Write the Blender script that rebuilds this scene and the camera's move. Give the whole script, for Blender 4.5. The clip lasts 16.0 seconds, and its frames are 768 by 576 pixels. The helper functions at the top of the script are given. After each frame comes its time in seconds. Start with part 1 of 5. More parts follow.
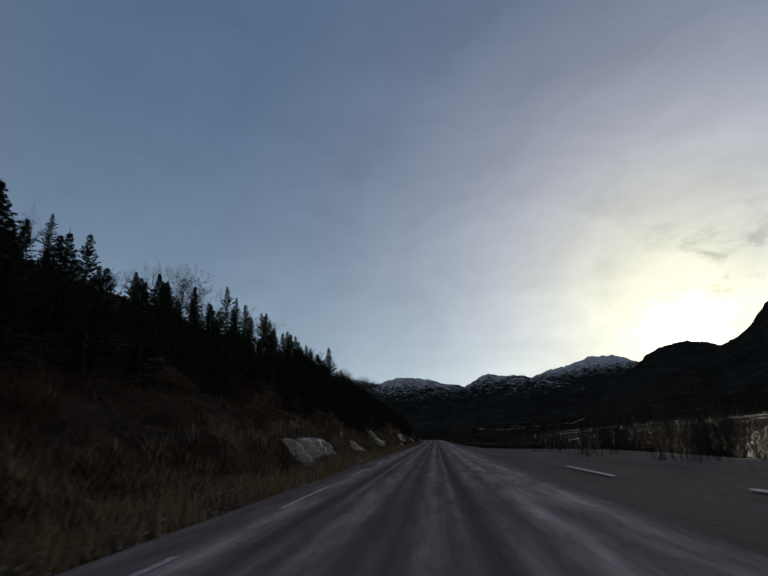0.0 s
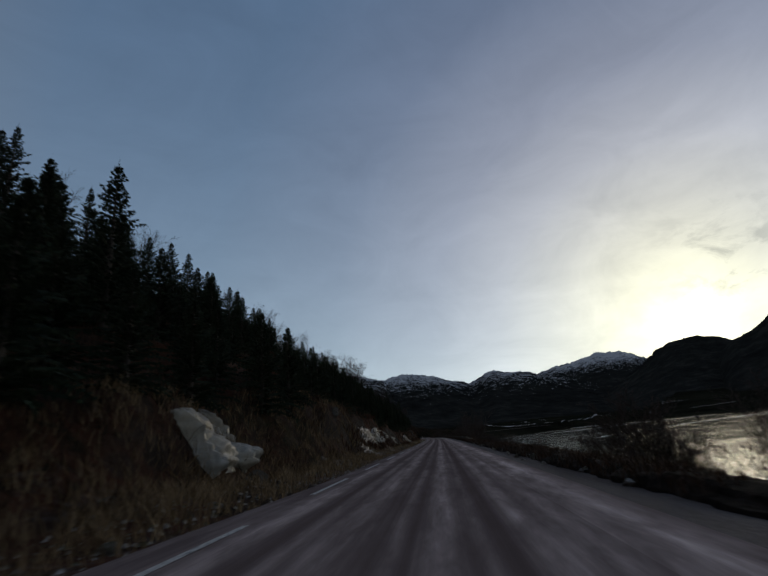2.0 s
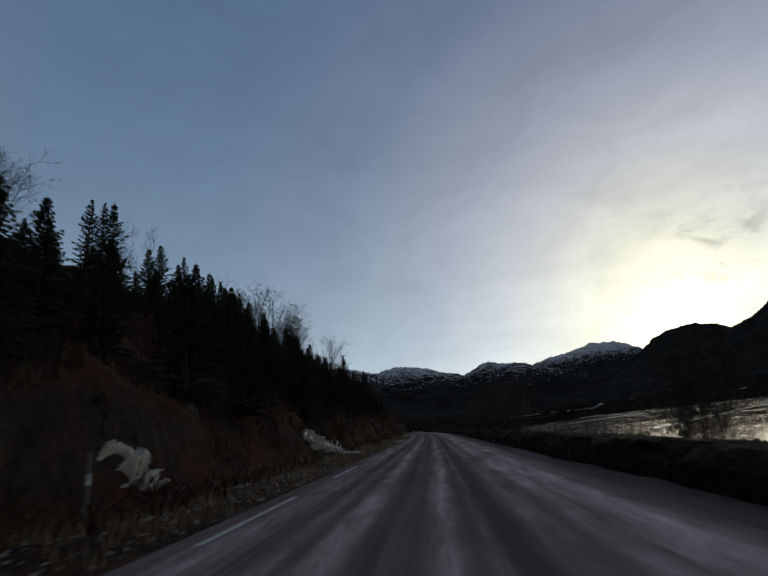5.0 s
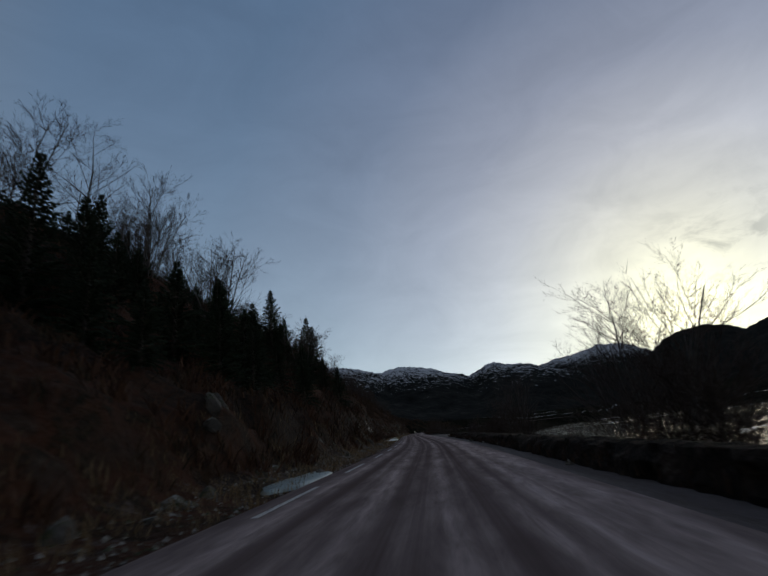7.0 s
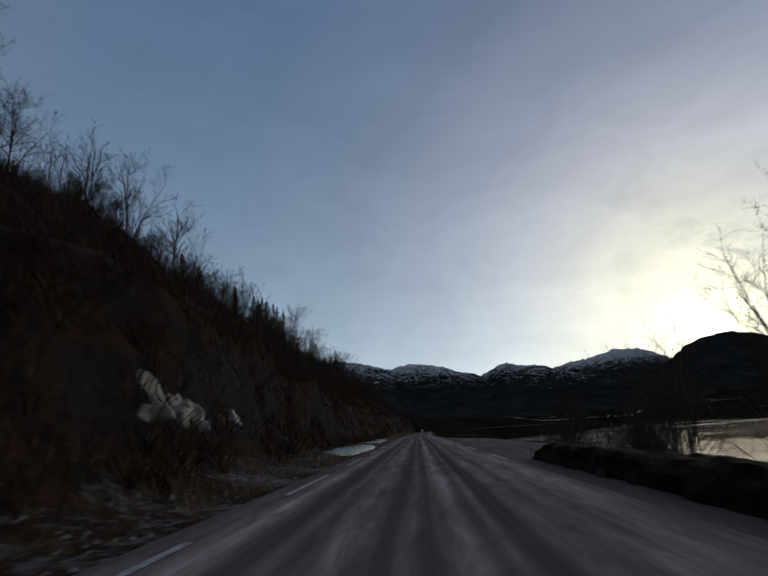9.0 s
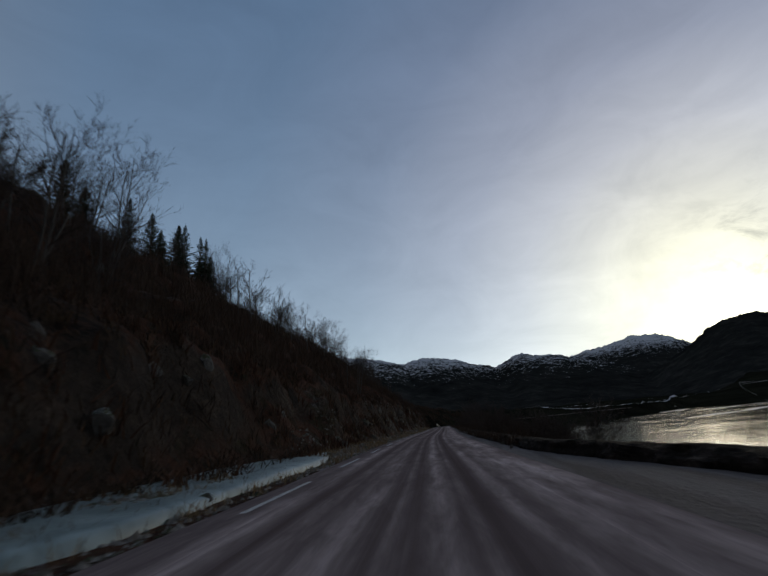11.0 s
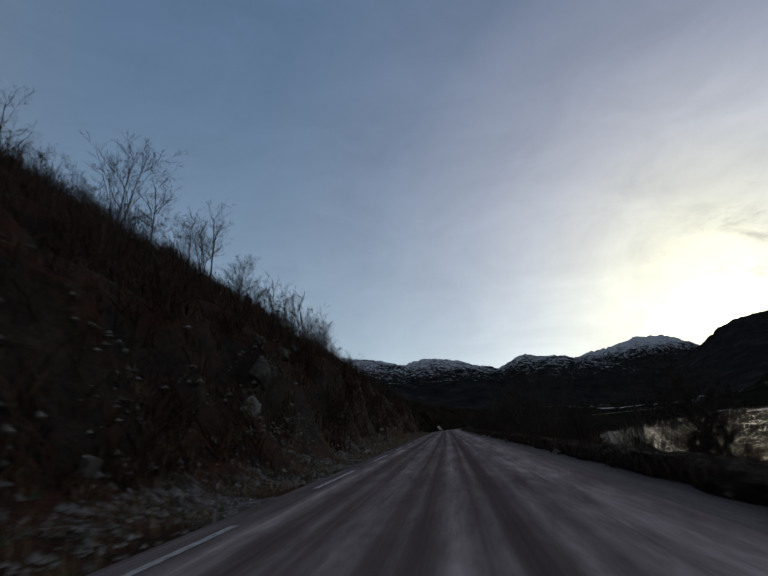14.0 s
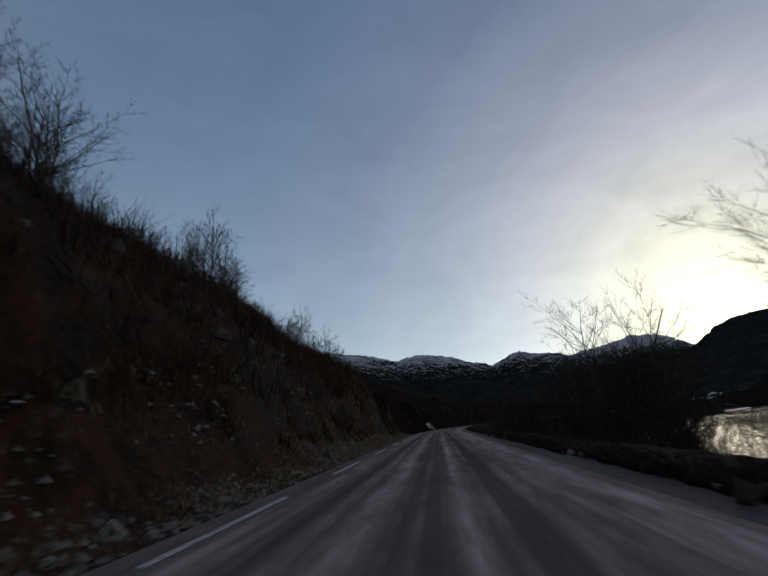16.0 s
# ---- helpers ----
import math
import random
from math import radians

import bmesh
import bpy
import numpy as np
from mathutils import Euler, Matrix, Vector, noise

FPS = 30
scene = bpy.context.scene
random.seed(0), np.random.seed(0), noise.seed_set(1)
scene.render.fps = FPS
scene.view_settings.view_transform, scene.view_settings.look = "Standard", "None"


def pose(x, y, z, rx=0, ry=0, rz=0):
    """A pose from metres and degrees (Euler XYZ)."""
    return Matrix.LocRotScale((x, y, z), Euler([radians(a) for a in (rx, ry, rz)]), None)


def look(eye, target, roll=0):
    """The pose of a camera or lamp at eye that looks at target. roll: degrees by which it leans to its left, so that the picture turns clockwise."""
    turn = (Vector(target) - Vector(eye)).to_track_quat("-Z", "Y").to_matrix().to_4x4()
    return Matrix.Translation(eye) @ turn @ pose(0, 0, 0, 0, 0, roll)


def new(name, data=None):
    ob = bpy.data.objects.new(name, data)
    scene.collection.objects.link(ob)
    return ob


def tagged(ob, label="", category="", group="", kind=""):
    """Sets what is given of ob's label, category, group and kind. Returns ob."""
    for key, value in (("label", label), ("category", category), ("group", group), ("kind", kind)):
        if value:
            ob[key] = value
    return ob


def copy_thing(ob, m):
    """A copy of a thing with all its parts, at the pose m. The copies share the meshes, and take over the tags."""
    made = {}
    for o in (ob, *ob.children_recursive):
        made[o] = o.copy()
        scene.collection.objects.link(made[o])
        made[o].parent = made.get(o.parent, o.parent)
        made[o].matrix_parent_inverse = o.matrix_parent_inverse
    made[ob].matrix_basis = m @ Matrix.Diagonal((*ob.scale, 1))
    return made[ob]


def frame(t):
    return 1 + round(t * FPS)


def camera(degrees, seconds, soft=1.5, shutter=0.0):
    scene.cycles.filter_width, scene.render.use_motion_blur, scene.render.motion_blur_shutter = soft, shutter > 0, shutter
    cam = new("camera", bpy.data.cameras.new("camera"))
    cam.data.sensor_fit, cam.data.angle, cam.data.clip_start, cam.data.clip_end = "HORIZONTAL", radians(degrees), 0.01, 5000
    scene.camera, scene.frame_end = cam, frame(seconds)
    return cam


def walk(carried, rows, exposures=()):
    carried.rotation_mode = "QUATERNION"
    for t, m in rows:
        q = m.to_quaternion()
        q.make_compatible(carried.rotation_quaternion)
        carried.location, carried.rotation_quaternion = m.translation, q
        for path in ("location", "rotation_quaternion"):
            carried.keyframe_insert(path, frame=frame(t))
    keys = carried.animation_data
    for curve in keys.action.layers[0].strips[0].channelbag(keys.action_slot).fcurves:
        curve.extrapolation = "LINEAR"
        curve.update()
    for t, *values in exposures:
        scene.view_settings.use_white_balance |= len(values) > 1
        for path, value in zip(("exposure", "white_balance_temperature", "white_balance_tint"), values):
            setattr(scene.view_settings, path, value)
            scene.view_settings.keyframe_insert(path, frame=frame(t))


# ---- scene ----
cam = camera(80.0, 16.0, soft=1.5, shutter=0.15)
# seconds, x, y, yaw, pitch, roll: a camera fixed to the car's nose, 0.82 m above the road, leaning a little
DRIVE = [
    (0, 0.00, 0.00, 5.85, 18.69, 5.31), (0.5, 0.01, 9.20, 6.36, 18.66, 6.39), (1, 0.02, 18.40, 6.75, 18.64, 6.13),
    (1.5, 0.05, 27.60, 6.70, 18.39, 5.24), (2, 0.10, 36.80, 6.42, 18.45, 5.42), (2.5, 0.14, 46.00, 6.24, 18.09, 6.15),
    (3, 0.18, 55.20, 6.27, 17.90, 6.21), (3.5, 0.21, 64.40, 6.20, 17.65, 5.88), (4, 0.23, 73.60, 5.96, 17.74, 6.00),
    (4.5, 0.24, 82.80, 5.79, 17.68, 6.29), (7, 0.15, 128.80, 6.27, 17.79, 5.73), (7.5, 0.06, 138.00, 6.34, 17.57, 4.83),
    (8, -0.13, 147.20, 6.44, 17.69, 4.57), (8.5, -0.41, 156.39, 6.77, 17.66, 4.15), (9, -0.78, 165.59, 7.32, 17.54, 3.42),
    (11.5, -3.07, 211.53, 9.82, 17.22, 5.94), (12, -3.56, 220.72, 9.93, 17.36, 7.10), (12.5, -4.02, 229.90, 9.88, 17.56, 7.77),
    (13, -4.45, 239.09, 9.85, 18.07, 8.02), (13.5, -4.86, 248.28, 9.67, 17.77, 6.42), (14, -5.25, 257.48, 9.39, 17.48, 5.06),
    (14.5, -5.62, 266.67, 8.96, 17.08, 4.13), (15, -5.97, 275.86, 8.64, 16.90, 4.44), (15.5, -6.30, 285.06, 8.67, 16.88, 4.66),
    (16, -6.61, 294.25, 8.52, 17.03, 4.63)]
walk(cam, [(t, pose(x, y, 0.82, 90 + p, r, w)) for t, x, y, w, p, r in DRIVE],
     exposures=[(0, -0.04), (3, 0.02), (8, 0.07), (12, 0.16), (16, 0.16)])

# ---- light ----
SUN_AZ, SUN_EL = radians(29.2), radians(8.3)  # azimuth from +y towards +x
SUN_DIR = Vector((math.sin(SUN_AZ) * math.cos(SUN_EL), math.cos(SUN_AZ) * math.cos(SUN_EL), math.sin(SUN_EL)))

world = bpy.data.worlds.new("evening_sky")
scene.world = world
world.use_nodes = True
wt = world.node_tree
wt.nodes.clear()


def wn(kind, **values):
    n = wt.nodes.new(kind)
    for key, value in values.items():
        if key == "op":
            n.operation = value
        else:
            n.inputs[int(key[1:])].default_value = value
    return n


def wmath(op, a, b=0.0):
    n = wn("ShaderNodeMath", op=op)
    for i, v in enumerate((a, b)):
        if isinstance(v, (int, float)):
            n.inputs[i].default_value = v
        else:
            wt.links.new(v, n.inputs[i])
    return n.outputs[0]


def wramp(fac, stops):
    n = wt.nodes.new("ShaderNodeValToRGB")
    els = n.color_ramp.elements
    while len(els) < len(stops):
        els.new(0.5)
    for e, (p, c) in zip(els, stops):
        e.position, e.color = p, (*c, 1)
    wt.links.new(fac, n.inputs[0])
    return n.outputs[0]


def wmix(kind, fac, a, b):
    n = wt.nodes.new("ShaderNodeMixRGB")
    n.blend_type = kind
    for i, v in enumerate((fac, a, b)):
        if isinstance(v, (int, float)):
            n.inputs[i].default_value = v
        elif isinstance(v, tuple):
            n.inputs[i].default_value = (*v, 1)
        else:
            wt.links.new(v, n.inputs[i])
    return n.outputs[0]


sky = wt.nodes.new("ShaderNodeTexSky")
sky.sky_type = "NISHITA"
sky.sun_disc = False
sky.sun_elevation, sky.sun_rotation = SUN_EL, SUN_AZ
sky.air_density, sky.dust_density, sky.ozone_density = 1.0, 0.15, 2.5
coord = wt.nodes.new("ShaderNodeTexCoord").outputs["Generated"]
dot = wn("ShaderNodeVectorMath", op="DOT_PRODUCT")
wt.links.new(coord, dot.inputs[0])
dot.inputs[1].default_value = SUN_DIR
away = wmath("ARCCOSINE", wmath("MINIMUM", dot.outputs["Value"], 0.99999))  # radians from the sun
# thin high cloud that scatters the low sun, in long faint streaks and a few wisps
def wnoise(size, scale, detail, rough, lump=0.0):
    m = wn("ShaderNodeMapping", i3=size)
    wt.links.new(coord, m.inputs[0])
    n = wn("ShaderNodeTexNoise", i2=scale, i3=detail, i4=rough)
    n.inputs["Distortion"].default_value = lump
    wt.links.new(m.outputs[0], n.inputs["Vector"])
    return n.outputs[0]


streak = wnoise((1.6, 1.6, 9.0), 1.6, 6.0, 0.55, 0.3)
wisp = wnoise((2.0, 2.0, 3.4), 2.6, 8.0, 0.62, 0.8)
veil = wmath("ADD", wmath("MULTIPLY", streak, 0.16), wmath("ADD", wmath("MULTIPLY", wisp, 0.30), 0.78))
near_sun = wmath("MULTIPLY", wmath("EXPONENT", wmath("MULTIPLY", away, -1 / radians(13.0))), 2.6)
veil = wmath("ADD", wmath("MULTIPLY", wmath("ADD", veil, -1.0), wmath("ADD", near_sun, 1.0)), 1.0)
# the veil's own light, by the angle from the sun: white at the sun, cream round it, then violet and blue
span = [(0, (1.8, 1.65, 1.15)), (2.5, (1.20, 1.09, 0.73)), (5, (0.84, 0.76, 0.51)), (9, (0.62, 0.555, 0.415)), (14, (0.49, 0.445, 0.395)), (20, (0.345, 0.325, 0.355)), (28, (0.205, 0.206, 0.268)),
        (40, (0.104, 0.127, 0.200)), (55, (0.066, 0.108, 0.190)), (72, (0.062, 0.106, 0.190)), (110, (0.13, 0.13, 0.15)), (180, (0.27, 0.22, 0.19))]
scatter = wramp(wmath("DIVIDE", away, math.pi), [(a / 180, c) for a, c in span])
up = wn("ShaderNodeSeparateXYZ")
wt.links.new(coord, up.inputs[0])
rise = wmath("ARCSINE", wmath("MAXIMUM", wmath("MINIMUM", up.outputs[2], 0.9999), 0.0))
low = wmath("EXPONENT", wmath("MULTIPLY", rise, -1 / radians(17.0)))
# small ragged clouds near the sun
rag = wramp(wnoise((1.0, 1.0, 1.5), 11.0, 7.0, 0.6, 0.5), [(0.50, (1, 1, 1)), (0.62, (0, 0, 0))])
aim = wn("ShaderNodeVectorMath", op="DOT_PRODUCT")
wt.links.new(coord, aim.inputs[0])
aim.inputs[1].default_value = (math.sin(radians(34.0)) * math.cos(radians(14.0)), math.cos(radians(34.0)) * math.cos(radians(14.0)), math.sin(radians(14.0)))
apart = wmath("ARCCOSINE", wmath("MINIMUM", aim.outputs["Value"], 0.99999))
close = wmath("EXPONENT", wmath("MULTIPLY", wmath("MULTIPLY", apart, apart), -1 / radians(5.5) ** 2))
veil = wmath("MULTIPLY", veil, wmath("SUBTRACT", 1.0, wmath("MULTIPLY", wmath("MULTIPLY", wmath("SUBTRACT", 1.0, rag), close), 0.42)))
horizon = wmix("MULTIPLY", 1.0, (0.35, 0.405, 0.41), low)
total = wmix("MULTIPLY", 1.0, wmix("MULTIPLY", 1.0, wmix("ADD", 1.0, scatter, horizon), (0.975, 1.0, 0.975)), veil)
total = wmix("ADD", 1.0, total, wmix("MULTIPLY", 1.0, sky.outputs[0], (0.026, 0.025, 0.025)))
back = wn("ShaderNodeBackground", i1=1.0)
wt.links.new(total, back.inputs[0])
wt.links.new(back.outputs[0], wt.nodes.new("ShaderNodeOutputWorld").inputs[0])

sun = new("sun", bpy.data.lights.new("sun", "SUN"))
sun.data.energy, sun.data.angle, sun.data.color = 0.42, radians(20), (1.0, 0.86, 0.66)
sun.matrix_world = look((0, 0, 0), -SUN_DIR)

# ---- materials ----


class Nodes:
    """A node material under construction."""

    def __init__(self, name):
        self.mat = bpy.data.materials.new(name)
        self.mat.use_nodes = True
        self.t = self.mat.node_tree
        self.bsdf = self.t.nodes["Principled BSDF"]

    def link(self, v, socket):
        if isinstance(v, (int, float)):
            socket.default_value = v
        elif isinstance(v, tuple):
            socket.default_value = (*v, 1) if len(v) == 3 and socket.type == "RGBA" else v
        else:
            self.t.links.new(v, socket)

    def coord(self, which="Object"):
        return self.t.nodes.new("ShaderNodeTexCoord").outputs[which]

    def position(self):
        return self.t.nodes.new("ShaderNodeNewGeometry").outputs["Position"]

    def normal_z(self):
        n = self.t.nodes.new("ShaderNodeSeparateXYZ")
        self.t.links.new(self.t.nodes.new("ShaderNodeNewGeometry").outputs["Normal"], n.inputs[0])
        return n.outputs[2]

    def split(self, v):
        n = self.t.nodes.new("ShaderNodeSeparateXYZ")
        self.link(v, n.inputs[0])
        return n.outputs

    def scale(self, v, s):
        n = self.t.nodes.new("ShaderNodeMapping")
        self.link(v, n.inputs[0])
        n.inputs[3].default_value = s
        return n.outputs[0]

    def noise(self, v, scale, detail=6.0, rough=0.6, lump=0.0):
        n = self.t.nodes.new("ShaderNodeTexNoise")
        self.link(v, n.inputs["Vector"])
        n.inputs["Scale"].default_value, n.inputs["Detail"].default_value = scale, detail
        n.inputs["Roughness"].default_value, n.inputs["Distortion"].default_value = rough, lump
        return n.outputs[0]

    def voronoi(self, v, scale, feature="F1"):
        n = self.t.nodes.new("ShaderNodeTexVoronoi")
        n.feature = feature
        self.link(v, n.inputs["Vector"])
        n.inputs["Scale"].default_value = scale
        return n.outputs["Distance"]

    def math(self, op, a, b=0.0):
        n = self.t.nodes.new("ShaderNodeMath")
        n.operation = op
        self.link(a, n.inputs[0])
        self.link(b, n.inputs[1])
        return n.outputs[0]

    def ramp(self, fac, stops):
        n = self.t.nodes.new("ShaderNodeValToRGB")
        els = n.color_ramp.elements
        while len(els) < len(stops):
            els.new(0.5)
        for e, (p, c) in zip(els, stops):
            c = (c, c, c) if isinstance(c, (int, float)) else c
            e.position, e.color = p, (*c, 1)
        self.link(fac, n.inputs[0])
        return n.outputs[0]

    def mix(self, fac, a, b):
        n = self.t.nodes.new("ShaderNodeMixRGB")
        self.link(fac, n.inputs[0])
        self.link(a, n.inputs[1])
        self.link(b, n.inputs[2])
        return n.outputs[0]

    def random(self):
        return self.t.nodes.new("ShaderNodeObjectInfo").outputs["Random"]

    def island(self):
        return self.t.nodes.new("ShaderNodeNewGeometry").outputs["Random Per Island"]

    def finish(self, color, rough=0.8, bump=None, strength=0.5, distance=0.05, **extra):
        self.link(color, self.bsdf.inputs["Base Color"])
        self.link(rough, self.bsdf.inputs["Roughness"])
        if bump is not None:
            n = self.t.nodes.new("ShaderNodeBump")
            n.inputs["Strength"].default_value, n.inputs["Distance"].default_value = strength, distance
            self.link(bump, n.inputs["Height"])
            self.t.links.new(n.outputs[0], self.bsdf.inputs["Normal"])
        for key, value in extra.items():
            self.bsdf.inputs[key.replace("_", " ")].default_value = value
        return self.mat


def asphalt():
    """Worn asphalt with frost and fine snow blown into long streaks between the wheel tracks. UV: x across in metres, y along."""
    n = Nodes("frosted_asphalt")
    uv = n.coord("UV")
    across = n.split(uv)[0]
    grit = n.noise(uv, 60, 3, 0.7)
    lanes = n.noise(n.scale(uv, (1.5, 0.010, 1)), 1.0, 2, 0.5, 0.1)
    fine = n.noise(n.scale(uv, (5.5, 0.030, 1)), 1.0, 3, 0.6)
    patchy = n.noise(n.scale(uv, (1.3, 0.16, 1)), 1.0, 6, 0.65, 0.4)
    blot = n.noise(n.scale(uv, (2.6, 0.45, 1)), 1.0, 5, 0.7, 0.5)
    # frost lies in soft ridges between the wheel tracks, which wander a little along the road
    sway = n.math("MULTIPLY", n.math("ADD", n.noise(n.scale(uv, (0.0, 0.02, 1)), 1.0, 3), -0.5), 0.5)
    at = n.math("ADD", across, sway)
    band = 0.0
    for centre, half, gain in ((3.1, 0.28, 0.9), (2.2, 0.18, 0.5), (1.55, 0.34, 1.0), (0.75, 0.13, 0.4), (0.12, 0.26, 1.0), (-0.35, 0.09, 0.5), (-1.0, 0.20, 0.7), (-1.6, 0.30, 1.0), (-2.3, 0.30, 0.9)):
        q = n.math("DIVIDE", n.math("ADD", at, -centre), half)
        ridge = n.math("EXPONENT", n.math("MULTIPLY", n.math("MULTIPLY", q, q), -1.0))
        band = n.math("ADD", n.math("MULTIPLY", ridge, gain), band)
    band = n.math("MULTIPLY", band, n.ramp(lanes, [(0.30, 0.45), (0.62, 1.0)]))
    thin = n.ramp(fine, [(0.42, 0.0), (0.70, 0.8)])
    edge = n.math("MULTIPLY", n.math("GREATER_THAN", n.math("ABSOLUTE", n.math("ADD", across, -0.7)), 2.5), 0.25)
    drift = n.ramp(patchy, [(0.30, 0.25), (0.50, 0.62), (0.70, 1.0)])
    frost = n.math("MULTIPLY", n.math("ADD", n.math("ADD", n.math("MULTIPLY", band, 0.80), n.math("MULTIPLY", thin, 0.20)), edge), drift)
    frost = n.math("MINIMUM", n.math("MULTIPLY", frost, n.ramp(blot, [(0.36, 0.55), (0.62, 1.25)])), 1.0)
    tar = n.mix(n.noise(uv, 0.35, 4), (0.066, 0.047, 0.045), (0.112, 0.084, 0.081))
    tar = n.mix(n.math("MULTIPLY", grit, 0.5), tar, (0.125, 0.096, 0.090))
    white = n.mix(grit, (0.53, 0.42, 0.40), (0.70, 0.585, 0.56))
    col = n.mix(n.math("MULTIPLY", frost, 0.85), tar, white)
    return n.finish(col, n.mix(frost, (0.55,) * 3, (0.8,) * 3), n.math("ADD", grit, n.math("MULTIPLY", frost, 0.4)), 0.35, 0.008, Specular_IOR_Level=0.0)


def paint():
    n = Nodes("worn_road_paint")
    uv = n.coord("Object")
    wear = n.ramp(n.noise(uv, 14, 6, 0.7), [(0.38, 0.0), (0.55, 1.0)])
    return n.finish(n.mix(wear, (0.10, 0.10, 0.10), (0.46, 0.44, 0.42)), 0.7, n.noise(uv, 90), 0.3, 0.004)


def hillside(name="winter_hillside", frosted=1.0):
    """Heather, moss, bare soil and rock; rock shows on steep faces, frost lies in flat hollows by the road."""
    n = Nodes(name)
    p = n.position()
    big = n.noise(p, 0.12, 5, 0.6)
    mid = n.noise(p, 0.7, 6, 0.72, 0.6)
    fine = n.noise(p, 5.0, 6, 0.75)
    heath = n.ramp(n.math("ADD", n.math("MULTIPLY", big, 0.6), n.math("MULTIPLY", mid, 0.45)),
                   [(0.40, (0.005, 0.005, 0.004)), (0.48, (0.018, 0.013, 0.009)), (0.55, (0.092, 0.036, 0.020)), (0.60, (0.014, 0.013, 0.008)), (0.66, (0.032, 0.032, 0.014)), (0.74, (0.105, 0.068, 0.040))])
    heath = n.mix(n.ramp(fine, [(0.40, 0.0), (0.66, 0.75)]), heath, (0.078, 0.038, 0.022))
    boulder = n.ramp(n.voronoi(n.scale(p, (1, 1, 1.3)), 0.55), [(0.16, 1.0), (0.26, 0.0)])
    crack = n.voronoi(n.scale(p, (1, 1, 0.6)), 0.9)
    stone = n.ramp(n.math("ADD", n.math("MULTIPLY", mid, 0.6), n.math("MULTIPLY", fine, 0.4)),
                   [(0.35, (0.014, 0.012, 0.010)), (0.55, (0.060, 0.044, 0.034)), (0.7, (0.15, 0.112, 0.088))])
    steep = n.ramp(n.math("ADD", n.normal_z(), n.math("MULTIPLY", n.math("ADD", mid, -0.5), 0.5)), [(0.42, 1.0), (0.62, 0.0)])
    col = n.mix(n.math("MAXIMUM", steep, n.math("MULTIPLY", boulder, 0.7)), heath, stone)
    speck = n.ramp(n.math("ADD", n.math("MULTIPLY", fine, 0.5), n.math("MULTIPLY", n.noise(p, 0.35, 4), 0.6)), [(0.575, 0.0), (0.65, 1.0)])
    low = n.ramp(n.math("MULTIPLY", n.split(p)[2], 0.08), [(0.0, 1.0), (0.05, 0.8), (0.12, 0.3), (1.0, 0.22)])
    flat = n.ramp(n.math("ADD", n.normal_z(), n.math("MULTIPLY", n.math("ADD", fine, -0.5), 0.8)), [(0.72, 0.0), (0.95, 1.0)])
    along = n.ramp(n.math("MULTIPLY", n.split(p)[1], 0.0025), [(0.0, 0.12), (0.36, 0.2), (0.42, 0.5), (0.62, 0.75)])  # little frost on the first stretch
    frost = n.math("MULTIPLY", n.math("MULTIPLY", n.math("MULTIPLY", speck, along), low), flat)
    col = n.mix(n.math("MULTIPLY", frost, frosted), col, (0.42, 0.42, 0.45))
    bump = n.math("ADD", n.math("MULTIPLY", mid, 0.7), n.math("ADD", fine, n.math("MULTIPLY", crack, 0.4)))
    return n.finish(col, 0.92, bump, 1.0, 0.45, Specular_IOR_Level=0.1)


def rock(name="grey_rock", lo=(0.030, 0.028, 0.027), hi=(0.15, 0.135, 0.12), frosted=0.5):
    n = Nodes(name)
    p = n.coord("Object")
    a, b = n.noise(p, 1.6, 8, 0.65, 0.4), n.noise(p, 12, 5, 0.7)
    col = n.ramp(n.math("ADD", n.math("MULTIPLY", a, 0.7), n.math("MULTIPLY", b, 0.3)), [(0.35, lo), (0.68, hi)])
    col = n.mix(n.math("MULTIPLY", n.random(), 0.6), col, (0.045, 0.035, 0.028))
    moss = n.ramp(n.math("ADD", n.math("MULTIPLY", n.normal_z(), 0.4), n.noise(p, 2.5, 4)), [(0.72, 0.0), (0.85, 1.0)])
    col = n.mix(moss, col, (0.035, 0.038, 0.015))
    cap = n.ramp(n.math("ADD", n.normal_z(), n.math("MULTIPLY", n.math("ADD", b, -0.5), 1.2)), [(0.85, 0.0), (1.05, 1.0)])
    col = n.mix(n.math("MULTIPLY", cap, frosted), col, (0.40, 0.40, 0.43))
    return n.finish(col, 0.85, n.math("ADD", a, n.math("MULTIPLY", b, 0.4)), 0.8, 0.12, Specular_IOR_Level=0.25)


def bank_turf():
    """Dark wet turf with soil and a few stones showing."""
    n = Nodes("bank_turf")
    p = n.position()
    a, b = n.noise(p, 1.6, 6, 0.7, 0.5), n.noise(p, 9, 5, 0.75)
    col = n.ramp(n.math("ADD", n.math("MULTIPLY", a, 0.6), n.math("MULTIPLY", b, 0.4)), [(0.38, (0.007, 0.006, 0.005)), (0.52, (0.026, 0.020, 0.016)), (0.60, (0.052, 0.040, 0.032)), (0.70, (0.13, 0.112, 0.10))])
    return n.finish(col, 0.95, n.math("ADD", a, b), 1.0, 0.18, Specular_IOR_Level=0.05)


